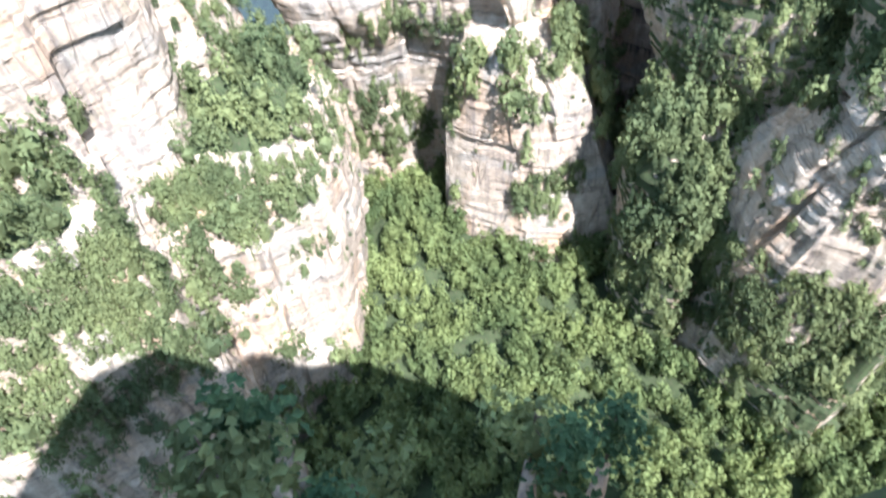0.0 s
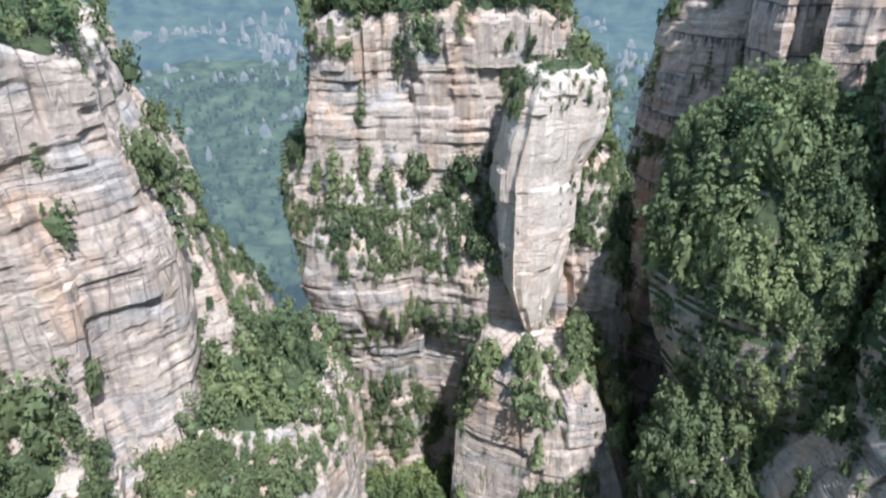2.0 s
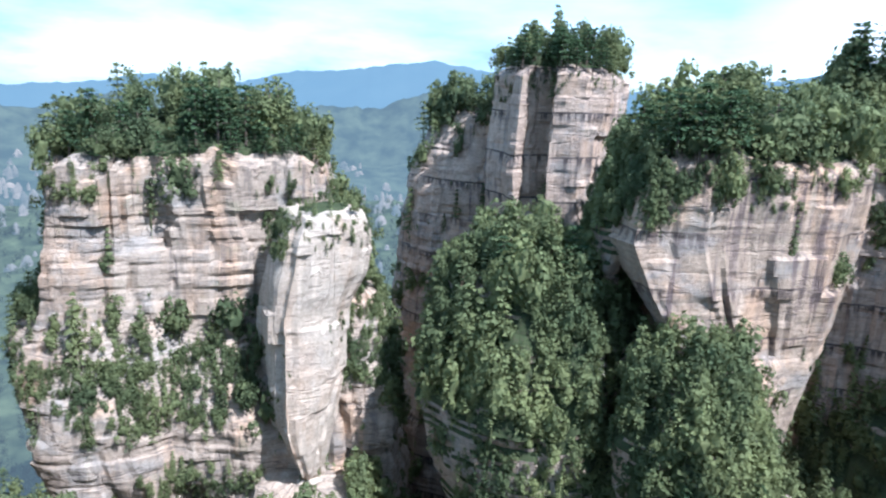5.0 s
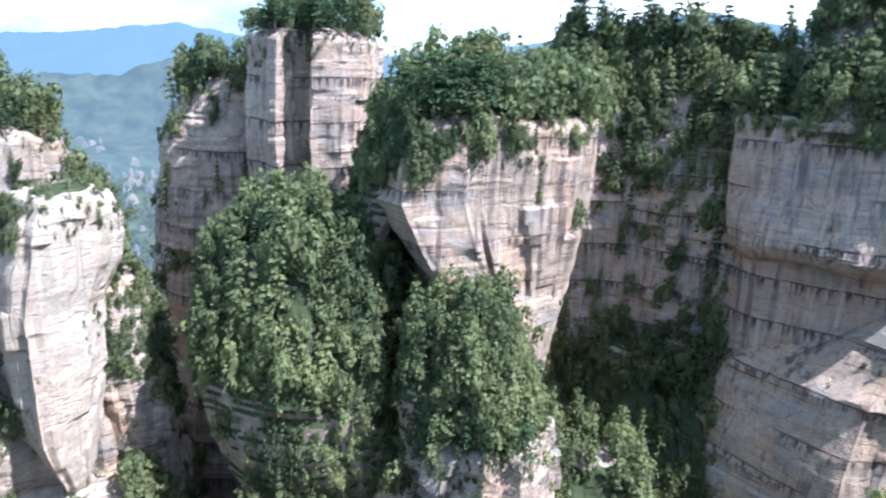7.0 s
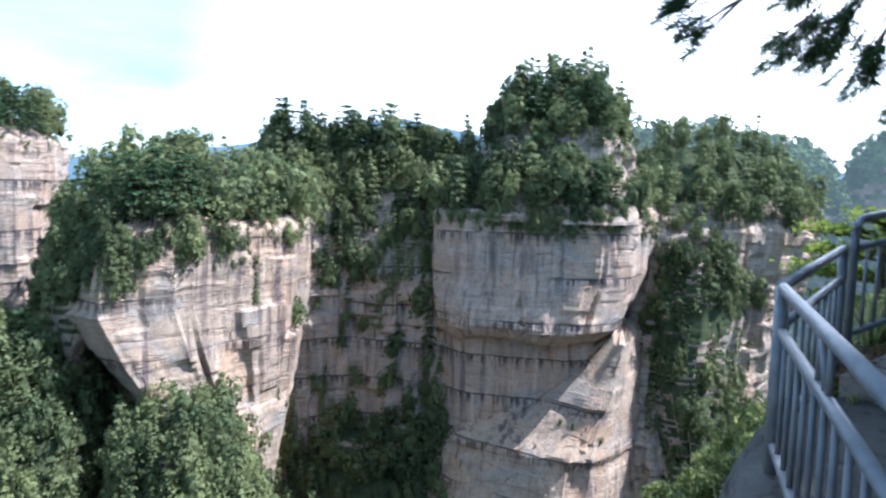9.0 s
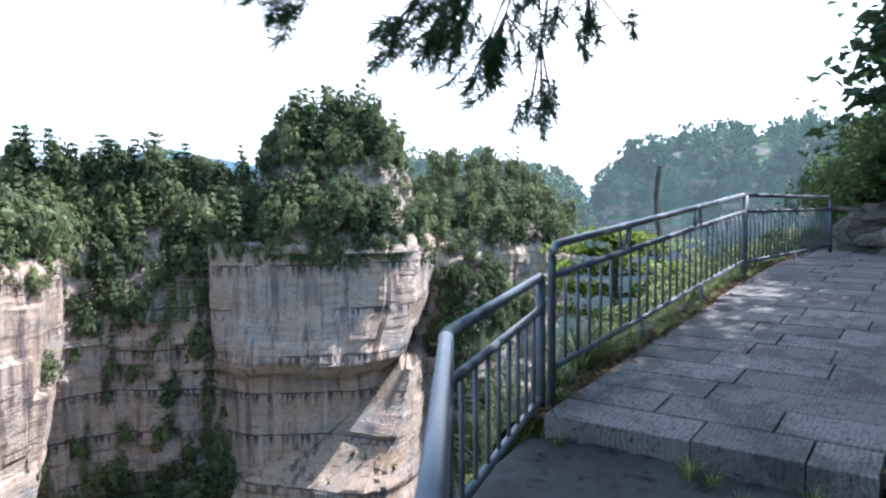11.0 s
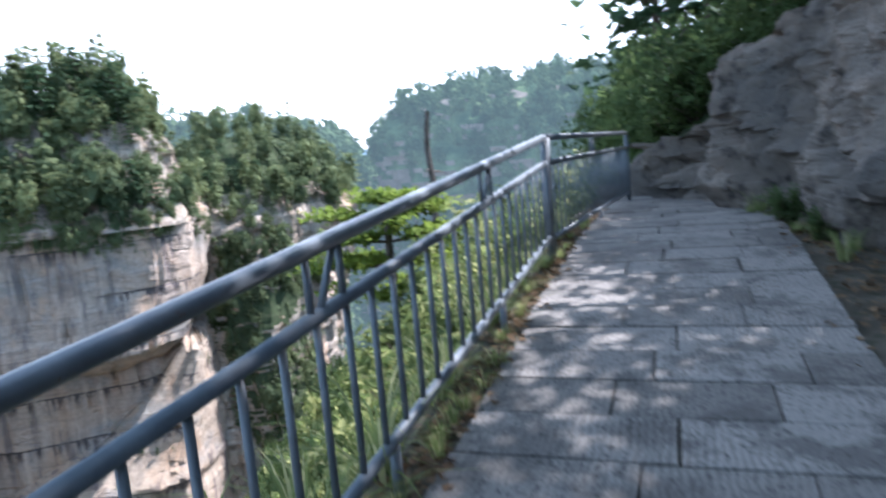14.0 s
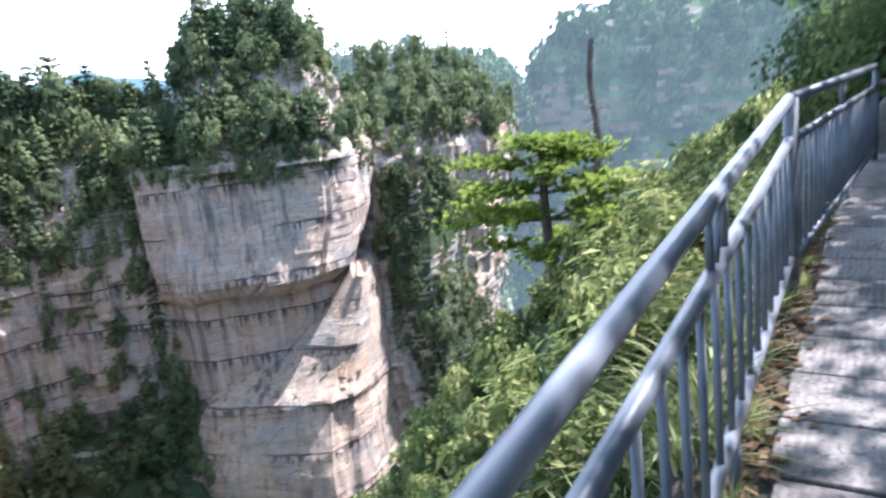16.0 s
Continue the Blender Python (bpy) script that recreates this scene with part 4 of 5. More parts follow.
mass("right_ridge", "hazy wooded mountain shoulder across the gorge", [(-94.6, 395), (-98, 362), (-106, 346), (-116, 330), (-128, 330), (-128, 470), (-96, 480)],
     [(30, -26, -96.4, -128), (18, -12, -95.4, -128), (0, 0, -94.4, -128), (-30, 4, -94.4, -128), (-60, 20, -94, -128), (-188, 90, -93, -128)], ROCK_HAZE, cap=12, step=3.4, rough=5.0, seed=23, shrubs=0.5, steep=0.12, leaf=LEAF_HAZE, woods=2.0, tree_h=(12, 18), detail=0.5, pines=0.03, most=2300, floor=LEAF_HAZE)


# ---- far pillars and mountains ----
def far_pillars():
    """Broken rock walls and pillars in groups on the far wooded slopes."""
    rng = np.random.default_rng(60)
    bag = Bag()
    for _ in range(110):
        az0, d0 = rng.uniform(1, 32) if rng.random() < 0.85 else rng.uniform(-24, -10), 520 + 1150 * rng.random() ** 0.8
        for _ in range(int(rng.integers(3, 11))):
            az, d = az0 + rng.normal(0, 1.5), d0 + rng.normal(0, 60)
            c = polar(az, d)
            g, _ = ground_height(c[:1], c[1:2])
            w, h = rng.uniform(1.5, 5.6) * (0.5 + d / 1500), rng.uniform(5, 11 + 16 * rng.random()) * (0.5 + d / 1500)
            zs = np.linspace(-8, h, 11)
            k = np.linspace(0, 2 * np.pi, 12, endpoint=False)
            prof = np.interp(zs / h, [-0.5, 0.0, 0.75, 1.0], [1.8, 1.3, 0.85, 0.3])[:, None] * (0.8 + 0.4 * rng.random((1, 12))) * (0.85 + 0.3 * rng.random((11, 12)))
            lean = rng.normal(0, 0.06) * zs[:, None]
            v = np.stack([c[0] + lean + np.cos(k)[None] * w * prof, c[1] + np.sin(k)[None] * w * prof * 0.8, np.broadcast_to(g[0] + zs[:, None] - 0.2 * h, (11, 12))], -1).reshape(-1, 3)
            v = np.concatenate([v, [[c[0] + lean[-1, 0], c[1], g[0] + h * 0.83]]])
            t = np.stack([np.arange(12) + 120, (np.arange(12) + 1) % 12 + 120, np.full(12, 132)], 1)
            bag.add(v, grid_quads(11, 12, True), t)
    # the pillars' rock glows faintly in place of haze
    tagged(new("distant_pillars", bag.mesh("distant_pillars", FAR_ROCK_HAZE)), "groups of pale rock pillars rising from hazy far forest", "rock pillars", kind="stuff")


far_pillars()


def mountain(name, label, d, mat, crest, seed, tall=1.0):
    """A far range: the crest's angular height goes by bearing, with a wooded uneven edge."""
    az = np.linspace(crest[0][0], crest[-1][0], 420)
    el = np.interp(-az, [-c[0] for c in crest], [c[1] for c in crest])
    p = np.stack([az * 0.35, az * 0, az * 0], 1)
    el = el + (fbm(p, 4, seed) - 0.5) * 0.9 * tall + (fbm(p * 9, 3, seed + 1) - 0.5) * 0.28
    rows = 26
    f = np.linspace(0, 1, rows)
    top = d * np.tan(np.radians(el))
    dd = d * (1 - 0.30 * (1 - f))[:, None] + 0 * az[None]
    z = -260 + (top + 260)[None] * f[:, None] ** 1.15
    a = np.radians(az)[None]
    v = np.stack([-np.sin(a) * dd, np.cos(a) * dd, z], -1)
    nz = (fbm(v.reshape(-1, 3) * (9 / d), 5, seed + 2) - 0.5).reshape(rows, -1)
    v[:-1, :, 2] += nz[:-1] * d * 0.035
    back = v[-1] * (1.12, 1.12, 1) - (0, 0, 300)
    v = np.concatenate([v, back[None]])
    tagged(new(name, mesh_from(name, v.reshape(-1, 3), grid_quads(rows + 1, len(az)), None, (mat,), True)), label, "mountain", kind="structure")


# the ranges' blue is haze, put into their materials as emission
mountain("backdrop_near_range", "blue-green wooded slope beyond the gorge", 1500, FAR_WOOD_HAZE, [(40, -2.5), (30, -1.6), (22, -2.0), (12, -1.6), (4, -0.6), (-6, -1.2), (-10, -1.0), (-15, -0.4), (-19, 0.5), (-22, -0.6), (-28, -1.0), (-60, -1.0)], 70, 2.2)
mountain("backdrop_middle_range", "long blue mountain range on the horizon", 2600, FAR_HILL_HAZE, [(60, -0.5), (38, 0.4), (30, -0.2), (24, -0.4), (19, -0.7), (12, -0.2), (6, 0.6), (3, 1.1), (0, 0.6), (-4, 0.9), (-8, 1.8), (-13, 2.3), (-19, 3.0), (-23, 2.6), (-25, 2.3), (-32, 1.0), (-46, 2.5), (-52, 3.9), (-60, 5.2), (-66, 4.2), (-72, 2), (-90, 0.6), (-93.5, 0.4), (-95, 1.0), (-100, 1)], 71, 0.5)
mountain("backdrop_far_range", "pale blue peaks on the far horizon", 4000, FAR_PEAK_HAZE, [(80, 0.6), (45, 0.5), (34, 0.8), (28, 0.6), (25, 0.5), (22, 0.3), (16, -0.4), (0, 0), (-40, 0), (-95, 1.4), (-130, 1), (-180, 1), (-278, 0.6)], 72, 0.5)


# ---- the viewpoint's own side: path, terrace, rock wall, hillside ----
D2, N2 = np.array([0.875, -0.484]), np.array([0.484, 0.875])   # along the path, and across it towards the gorge


def sw(s, w, z):
    """World place of a point s metres along the path and w metres across it."""
    return np.array([D2[0] * s + N2[0] * w, D2[1] * s + N2[1] * w, z])


def path_z(s):
    return float(np.interp(s, [5.0, 5.48, 11.6, 13.0, 40], [0.13, 0.17, 0.69, 0.75, 0.8]))


def sw_grid(name, ss, ws, zfun, mat, smooth=True, jitter=0.0, seed=0):
    s, w = np.meshgrid(ss, ws, indexing="ij")
    xyz = np.stack([D2[0] * s + N2[0] * w, D2[1] * s + N2[1] * w, zfun(s, w)], -1).reshape(-1, 3)
    if jitter:
        xyz[:, 2] += (fbm(xyz * (1.1, 1.1, 0.4), 4, seed) - 0.5) * jitter
    return mesh_from(name, xyz, grid_quads(len(ss), len(ws)), None, (mat,), smooth)


PZ = np.vectorize(path_z)

# the bed of the path under the slabs and the strip of soil on both its sides
tagged(new("path_bed", sw_grid("path_bed", np.linspace(5.52, 17.5, 60), np.linspace(-1.2, 2.72, 26), lambda s, w: PZ(s) - 0.055 + np.clip(w - 2.4, 0, 1) * 0.05, SOIL, True, 0.05, 80)),
       "dark soil with dead leaves beside the paving", "soil", kind="structure")
# terrace of worn rock before the step
EDGE_X = [-150, -60, -15, -4, -1, 1, 1.7, 2.4, 4.6, 6.1]
EDGE_Y = [-34, -18, -2.5, 0.25, 0.30, 0.30, -0.05, -0.2, 0.08, -0.42]


def terrace():
    xs, fs = np.linspace(-14, 6.25, 130), np.linspace(0, 1, 70) ** 1.3
    x, f = np.meshgrid(xs, fs, indexing="ij")
    ye = np.interp(x, EDGE_X, EDGE_Y) + (vnoise(np.stack([x.ravel() * 1.7, x.ravel() * 0, x.ravel() * 0], 1), 3).reshape(x.shape) - 0.5) * 0.14
    y = ye - f * 7.0
    z = (fbm(np.stack([x.ravel(), y.ravel(), x.ravel() * 0], 1) * 1.2, 4, 81).reshape(x.shape) - 0.5) * 0.10 - np.exp(-f * 60) * 0.10
    s = D2[0] * x + D2[1] * y
    z = np.where(s > 5.6, z - 0.1, z)
    v = np.stack([x, y, z], -1)
    face = []
    for k, (dz, dy) in enumerate(((-0.25, 0.05), (-0.9, 0.10), (-2.2, 0.0), (-5, -0.3), (-12, -0.5))):
        r = v[:, 0] + np.stack([xs * 0, dy + (vnoise(np.stack([xs * 0.9, xs * 0, xs * 0 + k], 1), 9) - 0.5) * 0.25, xs * 0 + dz], 1)
        face.append(r)
    v = np.concatenate([np.stack(face[::-1], 1), v], 1)
    tagged(new("terrace", mesh_from("terrace", v.reshape(-1, 3), grid_quads(v.shape[0], v.shape[1])[:, ::-1], None, (TERRACE,), True)), "worn grey rock terrace on the brink of the cliff", "rock terrace", kind="structure")


terrace()


def own_cliff():
    """The viewpoint's own rock face, from the brink down to the valley."""
    ex = np.concatenate([np.linspace(-150, -16, 60), np.linspace(-14, 5, 12)])
    ey = np.interp(ex, EDGE_X, EDGE_Y)
    s2 = np.linspace(7, 220, 90)
    wo = np.interp(s2, [7, 9, 16, 30, 60, 220], [3.2, 5, 10, 16, 10, 0])
    pts = np.concatenate([np.stack([ex, ey - 0.5], 1), s2[:, None] * D2 + wo[:, None] * N2])
    zt = np.concatenate([-3.0 - np.clip(-24 - ex, 0, 42) * 4.0, PZ(s2) - np.interp(s2, [7, 9, 16, 30, 220], [3, 4, 7, 9, 6])])
    rows = 90
    f = np.linspace(0, 1, rows)[:, None]
    z = zt[None] * (1 - f) - 190 * f
    v = np.stack([np.broadcast_to(pts[None, :, 0], z.shape), np.broadcast_to(pts[None, :, 1], z.shape), z], -1).copy()
    flat = v.reshape(-1, 3)
    d = (fbm(flat * 0.05, 4, 83) - 0.75) * 6 * np.clip(f * 6, 0.1, 1).repeat(z.shape[1], 1).ravel()
    flat[:, 0] += d * N2[0]
    flat[:, 1] += d * N2[1]
    tagged(new("viewpoint_cliff", mesh_from("viewpoint_cliff", flat, grid_quads(rows, z.shape[1])[:, ::-1], None, (ROCK_GREY,), False)), "sheer shaded rock face below the viewpoint", "cliff", kind="structure")


own_cliff()

# rock wall on the hill side of the path
WALL_S = [-6, 0, 4, 6, 8, 10, 12.5, 14.5, 16.0, 17.2]
WALL_W = [-5.5, -3.6, -1.6, -0.75, -0.42, -0.22, 0.05, 0.6, 1.35, 2.3]
WALL_H = [3, 4.0, 5.6, 6.8, 6.4, 5.0, 3.0, 2.0, 1.2, 0.8]


def wall_rock():
    ss, rows = np.linspace(-6, 17.2, 330), 90
    f = np.linspace(0, 1, rows)
    s, g = np.meshgrid(ss, f, indexing="ij")
    base, high = np.interp(s, WALL_S, WALL_W), np.interp(s, WALL_S, WALL_H)
    zb = np.where(s < 5.5, -0.1, PZ(s) - 0.1)
    w = base - g * high * 0.34
    z = zb + g * high
    xyz = np.stack([D2[0] * s + N2[0] * w, D2[1] * s + N2[1] * w, z], -1).reshape(-1, 3)
    cell = xyz * (1.3, 1.3, 0.75) + (fbm(xyz * 1.2, 3, 84)[:, None] - 0.5) * 1.6
    k = np.floor(cell)
    n = hash1(k[:, 0] * 31 + k[:, 2], k[:, 1], 85)
    out = (fbm(xyz * (0.8, 0.8, 0.55), 5, 86) - 0.5) * 1.5 + (n - 0.5) * 0.5 + (np.abs(fbm(xyz * (2.4, 2.4, 1.1), 5, 87) - 0.5) * -1.4 + 0.2)
    out -= np.clip(1 - np.abs(vnoise(np.stack([s.ravel() * 1.3, z.ravel() * 0.35, s.ravel() * 0], 1), 92) - 0.5) / 0.07, 0, 1) * 0.45
    ck = np.floor(s.ravel() * 1.1 + (vnoise(xyz * 0.9, 93) - 0.5) * 1.6)
    zk = np.floor(z.ravel() * 0.45 + hash1(ck, 5, 94) * 3)
    out += (hash1(ck, zk, 95) - 0.5) * 0.75 + (s.ravel() * 1.1 - ck - 0.5) * (hash1(ck, zk, 96) - 0.5) * 0.5
    out *= np.clip(0.25 + g.ravel() * 4, 0, 1)
    xyz[:, 0] += N2[0] * out
    xyz[:, 1] += N2[1] * out
    xyz[:, 2] += (fbm(xyz * 2, 3, 88) - 0.5) * 0.3 * g.ravel()
    tagged(new("rock_wall", mesh_from("rock_wall", xyz, grid_quads(len(ss), rows), None, (WALLROCK,), False)), "rough weathered reddish-grey rock wall beside the path", "rock wall", kind="structure")


wall_rock()


def hill_z(s, w):
    base, high = np.interp(s, WALL_S, WALL_W), np.interp(s, WALL_S, WALL_H)
    back = np.clip(base - 0.34 * high - w, 0, None)
    out = np.where(s < 5.5, 0, PZ(s)) + high - 0.35 + np.minimum(back * 0.85, 13) - np.clip(s - 40, 0, None) * 0.35 - np.clip(-24 - s, 0, None) * 4.0
    return out + (vnoise(np.stack([s.ravel() * 0.3, w.ravel() * 0.3, s.ravel() * 0], 1), 90).reshape(s.shape) - 0.5) * 0.7


HS = np.concatenate([np.linspace(-90, -8, 30), np.linspace(-6, 40, 110), np.linspace(44, 230, 40)])
HF = np.linspace(0, 1, 60) ** 1.8


def hillside():
    s, f = np.meshgrid(HS, HF, indexing="ij")
    base, high = np.interp(s, WALL_S, WALL_W), np.interp(s, WALL_S, WALL_H)
    w = base - 0.32 * high - f * 90
    z = hill_z(s, w)
    xyz = np.stack([D2[0] * s + N2[0] * w, D2[1] * s + N2[1] * w, z], -1)
    tagged(new("hillside", mesh_from("hillside", xyz.reshape(-1, 3), grid_quads(len(HS), len(HF)), None, (GROUND,), True)), "steep shaded woodland hillside above the path", "hillside", kind="structure")


hillside()


def slope_z(s, w):
    fall = np.interp(s, [4, 8, 14, 20, 60], [2.7, 2.4, 1.15, 0.66, 0.5])
    return PZ(s) - 0.10 - np.clip(w - 2.65, 0, None) * fall - np.clip(w - 9, 0, None) * 0.5


def near_slope():
    s, w = np.meshgrid(np.linspace(5.4, 90, 140), 2.6 + np.linspace(0, 1, 40) ** 1.4 * 16, indexing="ij")
    z = slope_z(s, w) + (vnoise(np.stack([s.ravel() * 0.8, w.ravel() * 0.8, s.ravel() * 0], 1), 91).reshape(s.shape) - 0.5) * 0.4 * np.clip((w - 2.6) * 2, 0, 1)
    xyz = np.stack([D2[0] * s + N2[0] * w, D2[1] * s + N2[1] * w, z], -1)
    tagged(new("gorge_slope", mesh_from("gorge_slope", xyz.reshape(-1, 3), grid_quads(140, 40), None, (GROUND,), True)), "steep overgrown slope below the railing", "slope", kind="structure")


near_slope()


# ---- railing ----
def rounded(points, radius=0.10, n=6):
    """A polyline with its inner corners rounded off."""
    p = [np.asarray(k, float) for k in points]
    out = [p[0]]
    for a, b, c in zip(p, p[1:], p[2:]):
        u, v = (a - b) / np.linalg.norm(a - b), (c - b) / np.linalg.norm(c - b)
        r = min(radius, np.linalg.norm(a - b) * 0.45, np.linalg.norm(c - b) * 0.45)
        for t in np.linspace(0, 1, n):
            out.append((1 - t) ** 2 * (b + u * r) + 2 * t * (1 - t) * b + t * t * (b + v * r))
    return out + [p[-1]]


def steel(name, points, r, parent, sides=10):
    b = Bag()
    b.add(*tube(points, r, sides))
    return part(name, b.mesh(name, STEEL, True), parent)


UP = np.array([0, 0, 1.0])
A_TOP, B_TOP, C_TOP = np.array([6.27, -0.64, 1.31]), np.array([11.06, -3.30, 1.77]), np.array([15.26, -6.06, 1.81])
L_TOP, K_TOP = np.array([4.29, -0.14, 1.00]), np.array([6.13, -0.56, 1.09])


def railing(name, label, a, b, mid, low, pitch, start_bend, posts, braces, a_foot, b_foot):
    """One straight run: top, middle and bottom rails, posts, pickets and small braces."""
    ob = new(name)
    ob.location = a - UP * a_foot
    bpy.context.view_layer.update()
    inv = np.array(ob.location)
    ln = np.linalg.norm((b - a)[:2])

    def at(f, down):
        return a + (b - a) * f - UP * down - inv

    if start_bend:
        steel("top_rail", rounded([at(0, a_foot), at(0, 0), at(1, 0)], 0.13), 0.031, ob)
    else:
        steel("top_rail", [at(0, 0), at(0.5, 0), at(1, 0)], 0.031, ob)
        steel("post", [at(0, -0.0), at(0, a_foot)], 0.029, ob)
    steel("middle_rail", [at(0, mid), at(0.5, mid), at(1, mid)], 0.027, ob)
    steel("bottom_rail", [at(0, low), at(0.5, low), at(1, low)], 0.026, ob)
    steel("post", [at(1, -0.01), at(1, b_foot)], 0.034, ob)
    for f in posts:
        steel("foot", [at(f, low), at(f, low + 0.26)], 0.024, ob)
    n = int(ln / pitch)
    for i in range(1, n):
        steel("picket", [at(i / n, mid), at(i / n, low)], 0.0135, ob, 8)
    for f in braces:
        e = pitch / ln
        steel("brace", [at(f - 0.25 * e, mid), at(f - 0.25 * e, 0)], 0.0135, ob, 8)
        steel("brace", [at(f, mid), at(f + 0.75 * e, 0)], 0.0135, ob, 8)
        steel("brace", [at(f + 0.85 * e, mid), at(f + 0.85 * e, 0)], 0.0135, ob, 8)
    return tagged(ob, label, "railing", "railings along the cliff path")


railing("railing", "long blue-grey painted steel railing with round bars", A_TOP, B_TOP, 0.225, 0.90, 0.205, True, (0.32, 0.66), (0.235, 0.615), 1.14, 1.12)
railing("railing", "blue-grey steel railing at the end of the path", B_TOP + (0.06, -0.045, 0.0), C_TOP, 0.225, 0.92, 0.19, False, (0.5,), (0.42,), 1.08, 1.06)
railing("railing", "short blue-grey steel railing beside the stone step", L_TOP, K_TOP, 0.23, 0.86, 0.19, False, (), (), 1.02, 1.0)
F_TOP, G_TOP = np.array([1.80, -0.45, 0.99]), np.array([0.95, 0.10, 0.98])
TERRACE_RAIL = "blue-grey steel railing along the rock terrace"
railing("railing", TERRACE_RAIL, F_TOP, L_TOP + (-0.07, -0.012, 0), 0.23, 0.86, 0.19, False, (0.5,), (0.5,), 1.0, 1.02)
railing("railing", TERRACE_RAIL, np.array([-3.4, 0.10, 0.98]), G_TOP + (-0.07, 0, 0), 0.23, 0.86, 0.19, False, (0.5,), (), 1.0, 1.0)


# ---- near plants ----
def shrub_mesh(seed, n, size, long, mat, name):
    """Foliage of a shrub about one metre across, standing on 0: leaves along arching twigs."""
    rng = np.random.default_rng(seed)
    stems, leaves_p, leaves_d = Bag(), [], []
    for _ in range(26):
        a, ln, up = rng.uniform(0, 6.283), rng.uniform(0.3, 0.62), rng.uniform(0.35, 1.0)
        t = np.linspace(0, 1, 6)
        tw = np.stack([np.cos(a) * ln * t, np.sin(a) * ln * t, up * (t * 1.25 - 0.35 * t * t)], 1) + np.cumsum(rng.normal(0, 0.02, (6, 3)), 0)
        stems.add(*tube(tw[::2], np.linspace(0.009, 0.003, 3), 3))
        m = n // 26
        f = rng.uniform(0.25, 1.05, m)
        p = np.stack([np.interp(f, t, tw[:, k]) for k in range(3)], 1) + rng.normal(0, 0.055, (m, 3))
        leaves_p.append(p)
        leaves_d.append(np.tile([0.25 * np.cos(a), 0.25 * np.sin(a), 1.0], (m, 1)))
    v, q = leaf_quads(np.concatenate(leaves_p), np.concatenate(leaves_d), size, rng, 0.5, long)
    return stems.mesh("branchwork", BARK, True), mesh_from("foliage", v, q, None, (mat,))


LEAF_DARK = leaf_material("dark_shrub_foliage", (0.060, 0.092, 0.036), (0.135, 0.180, 0.065), 0.7, 0.48)
GRASS = leaf_material("long_grass", (0.115, 0.160, 0.05), (0.25, 0.29, 0.11), 0.9, 0.55, (0.52, 0.48, 0.26))
SHRUBS = [shrub_mesh(200 + i, 1250, (0.055, 0.045, 0.066)[i % 3], (1.6, 3.2, 1.5)[i % 3], (LEAF_NEAR, LEAF_NEAR, LEAF_DARK)[i % 3], "shrub") for i in range(6)]


def shrub(p, size, which, turn, label):
    ob = new("shrub")
    ob.matrix_world = pose(*p, 0, 0, turn) @ Matrix.Diagonal((size, size, size * 0.95, 1))
    st, fo = SHRUBS[which]
    part("branchwork", st, ob)
    part("foliage", fo, ob)
    return tagged(ob, label, "shrub", "shrubs below the railing")


def clump_mesh(seed, blades, tall, width):
    """A clump of arching grass blades."""
    rng = np.random.default_rng(seed)
    bag = Bag()
    for _ in range(blades):
        a, h, ln = rng.uniform(0, 6.283), tall * rng.uniform(0.5, 1.1), tall * rng.uniform(0.15, 0.75)
        t = np.linspace(0, 1, 6)
        r0 = rng.uniform(0, 0.10)
        c = np.stack([np.cos(a) * (r0 + ln * t * t), np.sin(a) * (r0 + ln * t * t), h * (t - 0.38 * t ** 3)], 1)
        side = np.array([-np.sin(a), np.cos(a), 0]) * width
        wd = np.array([0.7, 1, 0.9, 0.7, 0.4, 0.05])[:, None]
        v = np.stack([c - side * wd, c + side * wd], 1).reshape(-1, 3)
        bag.add(v, grid_quads(6, 2))
    return bag.mesh("grass_clump", GRASS)


TUFTS = [clump_mesh(300, 46, 0.55, 0.006), clump_mesh(301, 40, 0.85, 0.009), clump_mesh(302, 60, 0.28, 0.005)]


def tuft(p, size, which, turn, label="arching green grass clump beside the path"):
    ob = new("grass_clump", TUFTS[which])
    ob.matrix_world = pose(*p, 0, 0, turn) @ Matrix.Diagonal((size, size, size, 1))
    return tagged(ob, label, "grass clump", "grass along the path")


